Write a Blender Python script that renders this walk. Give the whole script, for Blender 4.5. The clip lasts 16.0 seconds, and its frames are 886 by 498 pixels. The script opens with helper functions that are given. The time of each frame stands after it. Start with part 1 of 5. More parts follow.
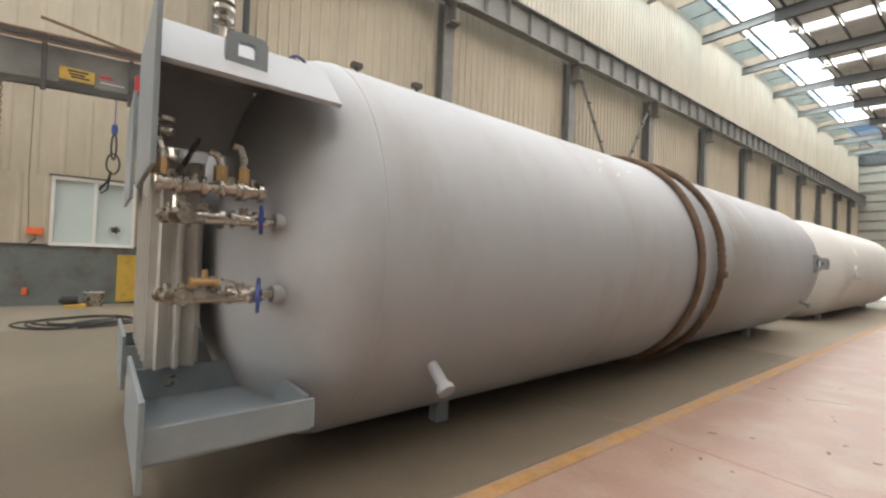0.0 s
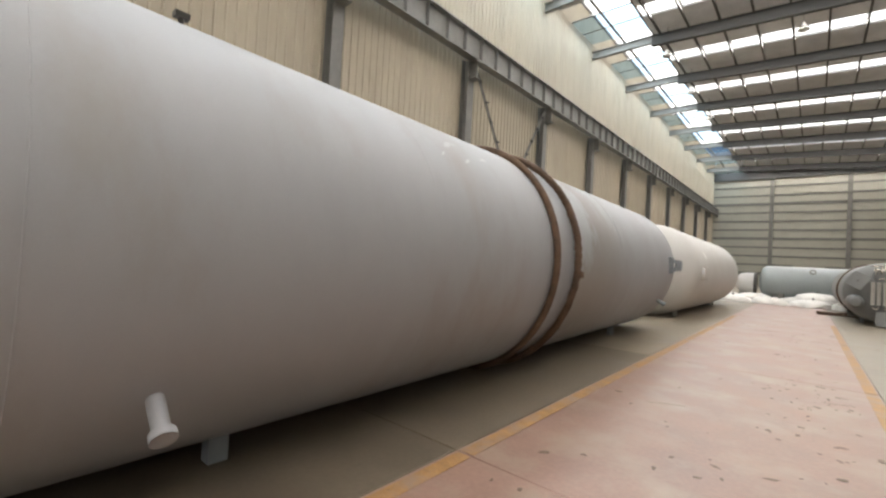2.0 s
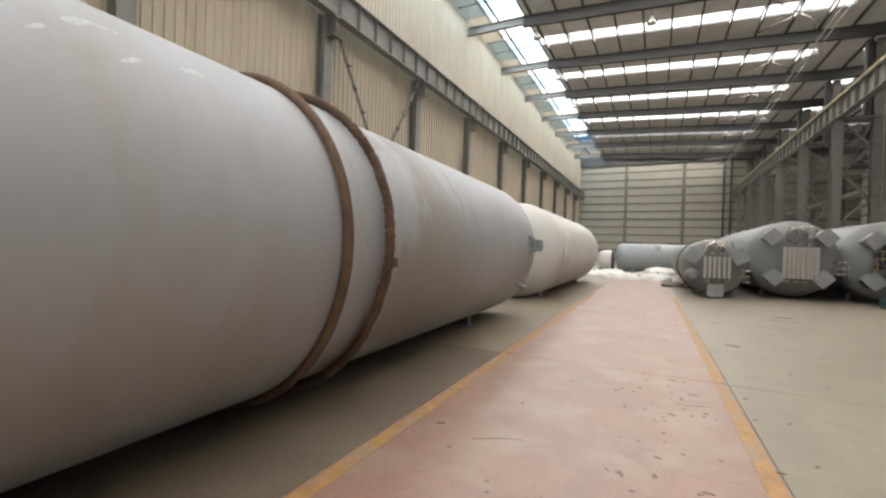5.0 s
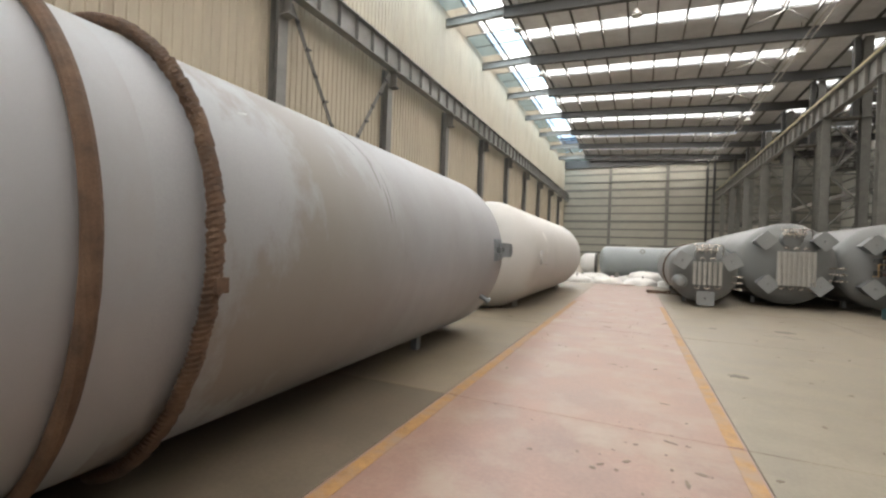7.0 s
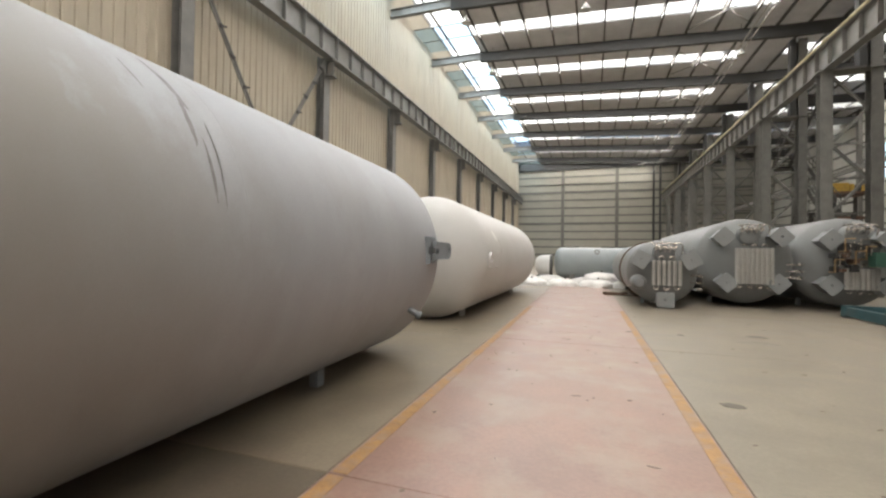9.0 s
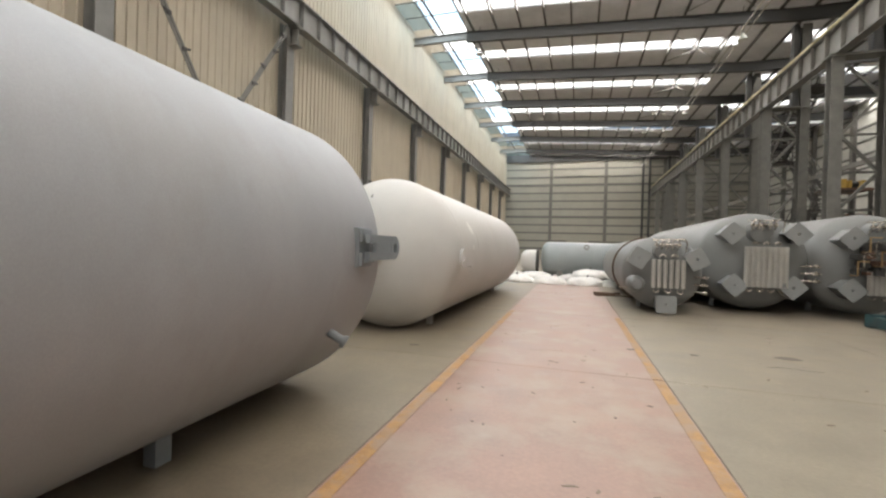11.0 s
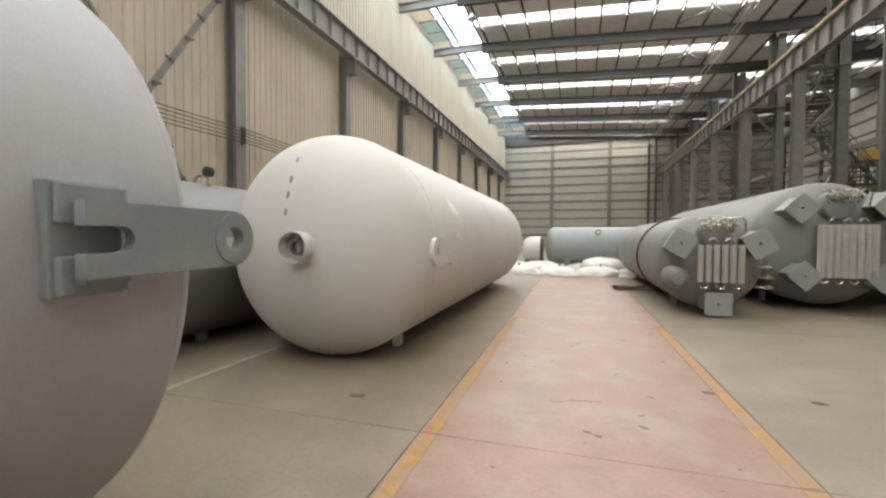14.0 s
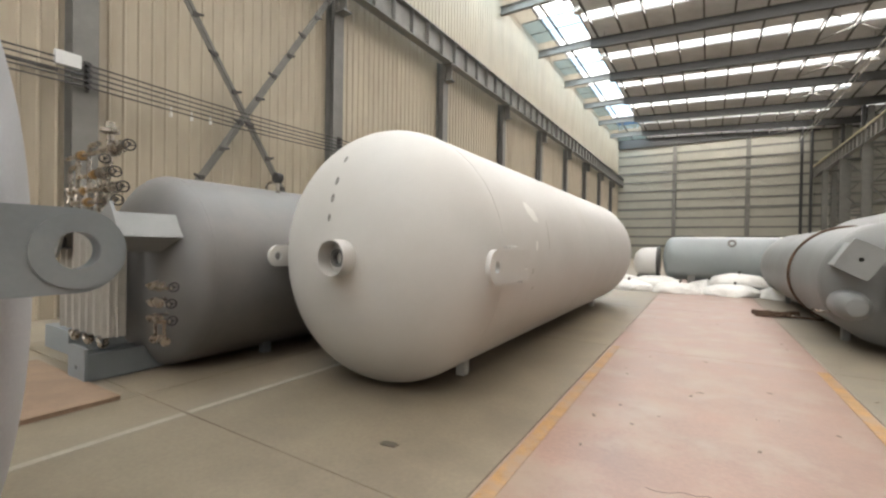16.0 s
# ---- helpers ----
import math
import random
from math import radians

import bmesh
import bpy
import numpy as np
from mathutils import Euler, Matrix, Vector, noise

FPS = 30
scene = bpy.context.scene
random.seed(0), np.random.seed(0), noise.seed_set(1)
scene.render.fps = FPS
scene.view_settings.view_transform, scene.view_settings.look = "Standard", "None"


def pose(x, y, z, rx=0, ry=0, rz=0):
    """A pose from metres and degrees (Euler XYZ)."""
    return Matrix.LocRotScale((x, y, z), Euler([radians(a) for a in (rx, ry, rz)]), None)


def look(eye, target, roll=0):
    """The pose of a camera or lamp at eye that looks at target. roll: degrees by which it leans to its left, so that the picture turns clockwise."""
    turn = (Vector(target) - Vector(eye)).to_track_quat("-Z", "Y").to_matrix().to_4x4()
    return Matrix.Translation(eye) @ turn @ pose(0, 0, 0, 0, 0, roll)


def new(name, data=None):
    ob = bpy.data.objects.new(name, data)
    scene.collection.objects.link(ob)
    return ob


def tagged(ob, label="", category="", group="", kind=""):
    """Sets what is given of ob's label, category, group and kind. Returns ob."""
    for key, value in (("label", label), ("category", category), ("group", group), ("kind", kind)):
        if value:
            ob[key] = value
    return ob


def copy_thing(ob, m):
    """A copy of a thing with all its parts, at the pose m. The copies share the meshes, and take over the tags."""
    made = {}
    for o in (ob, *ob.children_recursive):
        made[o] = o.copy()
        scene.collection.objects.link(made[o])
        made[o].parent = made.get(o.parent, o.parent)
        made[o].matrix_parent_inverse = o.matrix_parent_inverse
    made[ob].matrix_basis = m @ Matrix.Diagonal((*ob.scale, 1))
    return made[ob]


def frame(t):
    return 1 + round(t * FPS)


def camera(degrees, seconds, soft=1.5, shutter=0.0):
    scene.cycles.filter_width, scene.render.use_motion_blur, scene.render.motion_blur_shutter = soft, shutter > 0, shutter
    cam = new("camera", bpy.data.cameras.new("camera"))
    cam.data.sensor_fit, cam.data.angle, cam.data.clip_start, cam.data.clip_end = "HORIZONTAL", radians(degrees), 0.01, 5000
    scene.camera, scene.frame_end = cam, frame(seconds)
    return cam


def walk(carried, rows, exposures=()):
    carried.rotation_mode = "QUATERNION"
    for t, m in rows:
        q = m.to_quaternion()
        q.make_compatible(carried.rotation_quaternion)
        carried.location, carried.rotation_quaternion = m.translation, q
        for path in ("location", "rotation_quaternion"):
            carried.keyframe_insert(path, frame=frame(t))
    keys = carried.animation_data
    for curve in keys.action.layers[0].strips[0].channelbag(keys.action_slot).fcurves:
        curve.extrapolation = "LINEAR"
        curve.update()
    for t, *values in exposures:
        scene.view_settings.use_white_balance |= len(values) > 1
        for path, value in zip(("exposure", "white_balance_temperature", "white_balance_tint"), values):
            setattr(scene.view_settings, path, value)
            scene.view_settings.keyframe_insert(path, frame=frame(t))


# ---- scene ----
cam = camera(92.5, 16.0, soft=2.4)
PATH = [
    (0, (0.19, 2.626, 1.555), (-1.397, 3.842, 1.595), 2.1),
    (0.5, (0.164, 2.897, 1.58), (-1.342, 4.21, 1.667), 1.7),
    (1, (0.176, 3.161, 1.569), (-1.25, 4.56, 1.676), 1.1),
    (1.5, (0.251, 3.479, 1.564), (-1.139, 4.916, 1.616), 2.4),
    (2, (0.209, 3.779, 1.572), (-1.094, 5.296, 1.618), 3.2),
    (2.5, (0.188, 4.091, 1.582), (-1.101, 5.619, 1.636), 2.4),
    (3, (0.231, 4.424, 1.591), (-1.09, 5.925, 1.629), 2.9),
    (3.5, (0.191, 4.787, 1.578), (-1.044, 6.36, 1.616), 2.3),
    (4, (0.163, 5.161, 1.578), (-0.952, 6.821, 1.57), 0.9),
    (4.5, (0.187, 5.54, 1.603), (-0.85, 7.25, 1.592), 2.1),
    (5, (0.113, 5.94, 1.624), (-0.768, 7.735, 1.614), 1.9),
    (7.5, (0.008, 8.188, 1.722), (-0.794, 10.02, 1.722), 1.7),
    (8, (-0.079, 8.663, 1.672), (-0.827, 10.518, 1.646), 0.6),
    (8.5, (-0.129, 9.159, 1.77), (-0.909, 11.0, 1.71), 2.9),
    (9, (-0.098, 9.552, 1.661), (-0.74, 11.445, 1.69), 0.9),
    (11.5, (-0.354, 12.383, 1.768), (-0.897, 14.308, 1.741), 2.5),
    (12, (-0.5, 13.212, 1.767), (-0.939, 15.163, 1.731), 1.7),
    (12.5, (-0.563, 13.65, 1.758), (-1.053, 15.589, 1.707), 2.2),
    (13, (-0.57, 13.917, 1.791), (-1.09, 15.848, 1.768), 2.3),
    (13.5, (-0.652, 14.264, 1.769), (-1.143, 16.202, 1.73), 0.2),
    (14, (-0.655, 14.58, 1.748), (-1.244, 16.491, 1.689), 0.3),
    (14.5, (-0.689, 14.911, 1.791), (-1.264, 16.824, 1.7), 1.0),
    (15, (-0.72, 15.159, 1.756), (-1.373, 17.049, 1.734), -0.4),
    (15.5, (-0.7, 15.435, 1.74), (-1.57, 17.236, 1.703), -0.8),
    (16, (-0.58, 15.758, 1.77), (-1.621, 17.466, 1.748), 0.9),
]
walk(cam, [(t, look(eye, target, roll)) for t, eye, target, roll in PATH],
     exposures=[(0, 0.24), (1.0, 0.14), (2.0, -0.02), (3.5, -0.1), (5.0, -0.05), (9.0, 0.0), (11.5, 0.0), (14.0, 0.09), (16.0, 0.12)])


# ---- world and light ----
STRIPS = [-26.7 + 6.0 * k for k in range(17)]
world = bpy.data.worlds.new("sky")
scene.world = world
world.use_nodes = True
wn = world.node_tree.nodes
sky = wn.new("ShaderNodeTexSky")
sky.sky_type, sky.sun_disc = "NISHITA", False
sky.dust_density, sky.ozone_density = 7.0, 0.3
sky.sun_elevation, sky.sun_rotation = radians(48), radians(120)
wn["Background"].inputs[1].default_value = 0.14
world.node_tree.links.new(sky.outputs[0], wn["Background"].inputs[0])
sun = new("sun", bpy.data.lights.new("sun", "SUN"))
sun.data.energy, sun.data.angle, sun.data.color = 1.0, radians(12), (1.0, 0.96, 0.9)
sun.matrix_world = look((40, -30, 60), (0, 20, 0))


def fall(x):
    """How far the pitched roof has come down at x."""
    return 0.055 * (min(max(x, -6.7), 10.2) + 6.7)


def skylight_lamp(name, x0, x1, y0, y1, z, watts, colour):
    data = bpy.data.lights.new(name, "AREA")
    data.shape, data.size, data.size_y = "RECTANGLE", x1 - x0, y1 - y0
    data.energy, data.color = watts, colour
    ob = new(name, data)
    ob.location = ((x0 + x1) / 2, (y0 + y1) / 2, z - (fall(x0) + fall(x1)) / 2)
    ob.rotation_euler.y = math.atan((fall(x1) - fall(x0)) / (x1 - x0))
    return ob


for ys in STRIPS:
    skylight_lamp("roof_strip_light", -6.5, 9.0, ys - 0.5, ys + 0.5, 14.96, 1050, (1.0, 0.95, 0.903))
for ys in STRIPS[5:15:2]:
    skylight_lamp("aisle_strip_light", 11.5, 22.0, ys - 0.5, ys + 0.5, 14.96, 560, (1.0, 0.95, 0.903))
for ys in STRIPS:
    skylight_lamp("edge_light", -9.7, -7.0, ys - 2.9, ys + 2.9, 15.0, 322, (0.82, 0.93, 1.0))

# Unseen fill light, added at the back wall to brighten faces towards -y.
rear_fill = bpy.data.lights.new("gate_daylight", "AREA")
rear_fill.shape, rear_fill.size, rear_fill.size_y, rear_fill.energy, rear_fill.color = "RECTANGLE", 15.0, 9.4, 4000, (1.0, 0.95, 0.9)
rear_fill_ob = new("gate_daylight", rear_fill)
rear_fill_ob.matrix_world = look((1.0, -30.1, 4.75), (1.0, 20.0, 4.75))

# ---- materials ----


def mat(name, colour, rough=0.6, metal=0.0, vary=0.25, scale=3.0, fine=60.0, bump=0.15, bump_dist=0.004, stain=None, stain_amt=0.0, stain_scale=0.8, random=0.0, stretch=None, rough_vary=0.15, stain_range=(0.5, 0.72), band=None):
    m = bpy.data.materials.new(name)
    m.use_nodes = True
    t = m.node_tree
    n, lk = t.nodes, t.links.new
    b = n["Principled BSDF"]
    tc = n.new("ShaderNodeTexCoord")
    mp = n.new("ShaderNodeMapping")
    geo = n.new("ShaderNodeNewGeometry")
    lk(geo.outputs["Position"], mp.inputs[0])
    if stretch:
        mp.inputs["Scale"].default_value = stretch
    n1 = n.new("ShaderNodeTexNoise")
    n1.inputs["Scale"].default_value, n1.inputs["Detail"].default_value, n1.inputs["Roughness"].default_value = scale, 6, 0.6
    n2 = n.new("ShaderNodeTexNoise")
    n2.inputs["Scale"].default_value, n2.inputs["Detail"].default_value = fine, 3
    lk(mp.outputs[0], n1.inputs["Vector"])
    lk(mp.outputs[0], n2.inputs["Vector"])
    ramp = n.new("ShaderNodeMapRange")
    ramp.inputs["From Min"].default_value, ramp.inputs["From Max"].default_value = 0.3, 0.7
    ramp.inputs["To Min"].default_value, ramp.inputs["To Max"].default_value = 1 - vary, 1 + vary * 0.6
    lk(n1.outputs[0], ramp.inputs[0])
    r2 = n.new("ShaderNodeMapRange")
    r2.inputs["From Min"].default_value, r2.inputs["From Max"].default_value = 0.25, 0.75
    r2.inputs["To Min"].default_value, r2.inputs["To Max"].default_value = 1 - vary * 0.4, 1 + vary * 0.3
    lk(n2.outputs[0], r2.inputs[0])
    mul = n.new("ShaderNodeMath")
    mul.operation = "MULTIPLY"
    lk(ramp.outputs[0], mul.inputs[0])
    lk(r2.outputs[0], mul.inputs[1])
    last = mul.outputs[0]
    if random:
        oi = n.new("ShaderNodeObjectInfo")
        rr = n.new("ShaderNodeMapRange")
        rr.inputs["To Min"].default_value, rr.inputs["To Max"].default_value = 1 - random, 1 + random
        lk(oi.outputs["Random"], rr.inputs[0])
        m3 = n.new("ShaderNodeMath")
        m3.operation = "MULTIPLY"
        lk(last, m3.inputs[0])
        lk(rr.outputs[0], m3.inputs[1])
        last = m3.outputs[0]
    vs = n.new("ShaderNodeVectorMath")
    vs.operation = "SCALE"
    vs.inputs[0].default_value = colour
    lk(last, vs.inputs["Scale"])
    out = vs.outputs[0]
    if stain:
        n3 = n.new("ShaderNodeTexNoise")
        n3.inputs["Scale"].default_value, n3.inputs["Detail"].default_value, n3.inputs["Roughness"].default_value = stain_scale, 8, 0.65
        lk(mp.outputs[0], n3.inputs["Vector"])
        sr = n.new("ShaderNodeMapRange")
        sr.inputs["From Min"].default_value, sr.inputs["From Max"].default_value = stain_range
        sr.inputs["To Max"].default_value = stain_amt
        lk(n3.outputs[0], sr.inputs[0])
        mx = n.new("ShaderNodeMix")
        mx.data_type = "RGBA"
        fac = sr.outputs[0]
        if band:
            sx = n.new("ShaderNodeSeparateXYZ")
            lk(geo.outputs["Position"], sx.inputs[0])
            wob = n.new("ShaderNodeMath")
            wob.operation = "MULTIPLY_ADD"
            wob.inputs[1].default_value = 1.6
            lk(n1.outputs[0], wob.inputs[0])
            lk(sx.outputs["Y"], wob.inputs[2])
            fade = n.new("ShaderNodeMapRange")
            fade.inputs["From Min"].default_value, fade.inputs["From Max"].default_value = band
            fade.inputs["To Min"].default_value, fade.inputs["To Max"].default_value = 1.0, 0.22
            lk(wob.outputs[0], fade.inputs[0])
            fm = n.new("ShaderNodeMath")
            fm.operation = "MULTIPLY"
            lk(fac, fm.inputs[0])
            lk(fade.outputs[0], fm.inputs[1])
            fac = fm.outputs[0]
        lk(fac, mx.inputs["Factor"])
        lk(out, mx.inputs["A"])
        mx.inputs["B"].default_value = (*stain, 1)
        out = mx.outputs["Result"]
    lk(out, b.inputs["Base Color"])
    rv = n.new("ShaderNodeMapRange")
    rv.inputs["To Min"].default_value, rv.inputs["To Max"].default_value = max(0.03, rough - rough_vary), min(1, rough + rough_vary)
    lk(n1.outputs[0], rv.inputs[0])
    lk(rv.outputs[0], b.inputs["Roughness"])
    b.inputs["Metallic"].default_value = metal
    if bump:
        bp = n.new("ShaderNodeBump")
        bp.inputs["Strength"].default_value, bp.inputs["Distance"].default_value = bump, bump_dist
        lk(n2.outputs[0], bp.inputs["Height"])
        lk(bp.outputs[0], b.inputs["Normal"])
    return m


M = {}
M["concrete"] = mat("concrete", (0.24, 0.203, 0.151), 0.46, vary=0.24, scale=1.3, fine=26, stain=(0.155, 0.13, 0.097), stain_amt=0.6, stain_scale=0.8, random=0.04, bump=0.12)
# Dirty concrete, its colour also taken down for the shade under the near tank.
M["concrete_dirt_shade"] = mat("dirty_shaded_concrete", (0.14, 0.114, 0.081), 0.5, vary=0.26, scale=1.3, fine=26, stain=(0.115, 0.09, 0.063), stain_amt=0.7, stain_scale=0.7, random=0.05, bump=0.12)
M["concrete_tan"] = mat("tan_concrete", (0.225, 0.186, 0.133), 0.48, vary=0.24, scale=1.3, fine=26, stain=(0.15, 0.12, 0.085), stain_amt=0.6, stain_scale=0.7, random=0.05, bump=0.12)
M["pink"] = mat("pink_floor_paint", (0.268, 0.166, 0.13), 0.43, vary=0.2, scale=1.5, fine=24, stain=(0.29, 0.222, 0.17), stain_amt=0.8, stain_scale=1.3, random=0.04, bump=0.1, stain_range=(0.47, 0.66))
M["yellow_line"] = mat("worn_yellow_paint", (0.36, 0.2, 0.072), 0.6, vary=0.3, scale=7, fine=45, stain=(0.28, 0.2, 0.145), stain_amt=0.9, stain_scale=2.6, stain_range=(0.46, 0.62))
M["white_line"] = mat("worn_white_paint", (0.33, 0.295, 0.24), 0.55, vary=0.25, scale=6, stain=(0.25, 0.21, 0.155), stain_amt=0.9, stain_scale=3)
M["dark_joint"] = mat("joint_filler", (0.095, 0.078, 0.06), 0.9, vary=0.3)
M["oil"] = mat("oil_stain", (0.085, 0.068, 0.05), 0.45, vary=0.4, scale=12)
M["sheet"] = mat("cream_wall_sheet", (0.415, 0.357, 0.268), 0.55, vary=0.1, scale=1.2, fine=8, stain=(0.3, 0.245, 0.175), stain_amt=0.6, stain_scale=0.8, random=0.04, bump=0.04, stretch=(1, 1, 0.25))
M["end_sheet"] = mat("pale_end_sheet", (0.345, 0.33, 0.275), 0.65, vary=0.08, scale=0.7, fine=6, random=0.03, bump=0.03)
M["block"] = mat("backing_wall", (0.3, 0.27, 0.22), 0.85, vary=0.15)
M["dado"] = mat("grey_dado_paint", (0.115, 0.125, 0.118), 0.6, vary=0.25, scale=1.6, stain=(0.07, 0.05, 0.035), stain_amt=0.8, stain_scale=1.7)
M["steel"] = mat("grey_painted_steel", (0.2, 0.195, 0.18), 0.5, vary=0.18, scale=2.2, fine=30, random=0.06, bump=0.06)
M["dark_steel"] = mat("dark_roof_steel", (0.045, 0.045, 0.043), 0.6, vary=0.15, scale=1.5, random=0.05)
M["column"] = mat("column_steel", (0.165, 0.158, 0.142), 0.55, vary=0.2, scale=2.5, random=0.06)
M["roof"] = mat("roof_underside", (0.73, 0.73, 0.745), 0.6, vary=0.14, scale=0.8, fine=5, bump=0.03)
M["rail"] = mat("yellowed_rail", (0.42, 0.37, 0.2), 0.55, vary=0.25, scale=3)
M["tank"] = mat("grey_tank_primer", (0.325, 0.33, 0.34), 0.56, vary=0.06, scale=1.1, fine=140, stain=(0.275, 0.25, 0.222), stain_amt=0.75, stain_scale=0.6, bump=0.1, bump_dist=0.0012, rough_vary=0.08, stretch=(0.7, 1.5, 0.7))
M["tank_worn"] = mat("worn_tank_primer", (0.32, 0.326, 0.336), 0.58, vary=0.13, scale=0.8, fine=90, stain=(0.225, 0.203, 0.176), stain_amt=0.78, stain_scale=0.5, bump=0.12, bump_dist=0.0015, stretch=(0.7, 1.2, 0.7), stain_range=(0.47, 0.535), band=(11.3, 12.8))
M["tank_dusty"] = mat("dusty_tank_primer", (0.15, 0.146, 0.142), 0.55, vary=0.14, scale=1.0, fine=60, stain=(0.205, 0.185, 0.168), stain_amt=0.55, stain_scale=0.8, bump=0.12, bump_dist=0.0015)
M["slot"] = mat("dull_slot_grey", (0.2, 0.19, 0.175), 0.7, vary=0.1, scale=20, fine=200)
M["tank_white"] = mat("white_tank_paint", (0.52, 0.505, 0.475), 0.55, vary=0.06, scale=0.9, fine=120, stain=(0.485, 0.462, 0.425), stain_amt=0.6, stain_scale=0.8, bump=0.08, bump_dist=0.001, rough_vary=0.06)
M["tank_far"] = mat("grey_tank_paint", (0.175, 0.178, 0.172), 0.5, vary=0.09, scale=1.2, fine=60, stain=(0.15, 0.145, 0.132), stain_amt=0.5, stain_scale=1.1, bump=0.08)
M["tank_blue"] = mat("blue_grey_tank_paint", (0.24, 0.262, 0.262), 0.4, vary=0.08, scale=1.2, stain=(0.25, 0.27, 0.27), stain_amt=0.4)
M["bracket"] = mat("blue_grey_bracket_paint", (0.2, 0.224, 0.238), 0.45, vary=0.1, scale=2.5, fine=50, stain=(0.25, 0.262, 0.265), stain_amt=0.5, stain_scale=2.5)
M["rope"] = mat("rusty_brown_rope", (0.105, 0.062, 0.037), 0.85, vary=0.45, scale=7, fine=90, bump=0.6, bump_dist=0.006, stain=(0.2, 0.13, 0.08), stain_amt=0.5, stain_scale=3)
M["inox"] = mat("stainless_pipe", (0.44, 0.4, 0.35), 0.27, 1.0, vary=0.15, scale=9)
M["brass"] = mat("brass_fitting", (0.5, 0.34, 0.17), 0.35, 0.9, vary=0.2, scale=12)
M["alu"] = mat("aluminium_fin", (0.5, 0.48, 0.44), 0.5, 0.15, vary=0.12, scale=5)
M["blue"] = mat("blue_handwheel_paint", (0.03, 0.055, 0.21), 0.4, vary=0.2, scale=20)
M["black"] = mat("black_rubber", (0.022, 0.02, 0.019), 0.6, vary=0.3, scale=10)
M["orange"] = mat("orange_plastic", (0.65, 0.13, 0.035), 0.5, vary=0.15, scale=9)
M["yellow"] = mat("yellow_steel_paint", (0.52, 0.33, 0.05), 0.5, vary=0.35, scale=3, stain=(0.2, 0.14, 0.05), stain_amt=0.8, stain_scale=3)
M["orange_post"] = mat("orange_yellow_paint", (0.55, 0.24, 0.03), 0.5, vary=0.2, scale=6)
M["red"] = mat("red_paint", (0.42, 0.03, 0.035), 0.5, vary=0.15)
M["green"] = mat("dark_green_paint", (0.03, 0.09, 0.06), 0.5, vary=0.2)
M["pallet_blue"] = mat("blue_green_steel_paint", (0.035, 0.085, 0.095), 0.5, vary=0.3, scale=4, stain=(0.07, 0.06, 0.05), stain_amt=0.6)
M["rust"] = mat("rusty_steel", (0.15, 0.085, 0.055), 0.8, vary=0.35, scale=9)
M["wood"] = mat("rust_brown_plate", (0.27, 0.185, 0.125), 0.7, vary=0.25, scale=2.2, stain=(0.16, 0.12, 0.085), stain_amt=0.6, stain_scale=1.5)
M["white"] = mat("white_plastic_sheet", (0.66, 0.64, 0.6), 0.45, vary=0.16, scale=3, bump=0.5, bump_dist=0.02)
M["frame_white"] = mat("white_window_frame", (0.68, 0.67, 0.62), 0.4, vary=0.08)
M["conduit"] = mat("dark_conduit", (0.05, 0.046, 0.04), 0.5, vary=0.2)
M["lamp_white"] = mat("lamp_housing", (0.62, 0.62, 0.6), 0.4, vary=0.08)
M["hole"] = mat("dark_opening", (0.035, 0.033, 0.03), 0.9, vary=0.1)
M["scuff"] = mat("white_scuff", (0.42, 0.425, 0.425), 0.6, vary=0.3, scale=20)
M["streak"] = mat("dark_streak", (0.2, 0.195, 0.19), 0.6, vary=0.35, scale=9)
M["pale_wall"] = mat("white_wall_sheet", (0.6, 0.6, 0.55), 0.6, vary=0.1, scale=0.8, fine=6, random=0.04, bump=0.03)
M["plate_grey"] = mat("grey_plate_paint", (0.215, 0.22, 0.217), 0.5, vary=0.12, scale=2.5, fine=50, stain=(0.2, 0.195, 0.185), stain_amt=0.5, stain_scale=2.5)
M["lattice"] = mat("lattice_steel", (0.15, 0.146, 0.13), 0.55, vary=0.25, scale=2.5, random=0.08)
M["grime"] = mat("scuff_mark", (0.17, 0.13, 0.1), 0.75, vary=0.4, scale=14)

glass = bpy.data.materials.new("window_glass")
glass.use_nodes = True
gb = glass.node_tree.nodes["Principled BSDF"]
gb.inputs["Transmission Weight"].default_value, gb.inputs["Roughness"].default_value = 1.0, 0.04
gb.inputs["Base Color"].default_value = (0.92, 0.96, 0.96, 1)
M["glass"] = glass
frost = bpy.data.materials.new("frosted_glass")
frost.use_nodes = True
gb = frost.node_tree.nodes["Principled BSDF"]
gb.inputs["Base Color"].default_value, gb.inputs["Roughness"].default_value = (0.5, 0.56, 0.54, 1), 0.12
M["frost"] = frost
pane_m = bpy.data.materials.new("translucent_roof_sheet")
pane_m.use_nodes = True
gb = pane_m.node_tree.nodes["Principled BSDF"]
gb.inputs["Base Color"].default_value, gb.inputs["Roughness"].default_value = (0.97, 0.98, 0.98, 1), 0.0
gb.inputs["Transmission Weight"].default_value, gb.inputs["IOR"].default_value = 1.0, 1.05
M["rooflight"] = pane_m
blue_m = bpy.data.materials.new("blue_tinted_glass")
blue_m.use_nodes = True
gb = blue_m.node_tree.nodes["Principled BSDF"]
gb.inputs["Base Color"].default_value, gb.inputs["Roughness"].default_value = (0.55, 0.74, 0.88, 1), 0.0
gb.inputs["Transmission Weight"].default_value, gb.inputs["IOR"].default_value = 1.0, 1.05
M["blue_glass"] = blue_m
over = bpy.data.materials.new("overcast_sky")
over.use_nodes = True
gb = over.node_tree.nodes["Principled BSDF"]
gb.inputs["Base Color"].default_value = (0, 0, 0, 1)
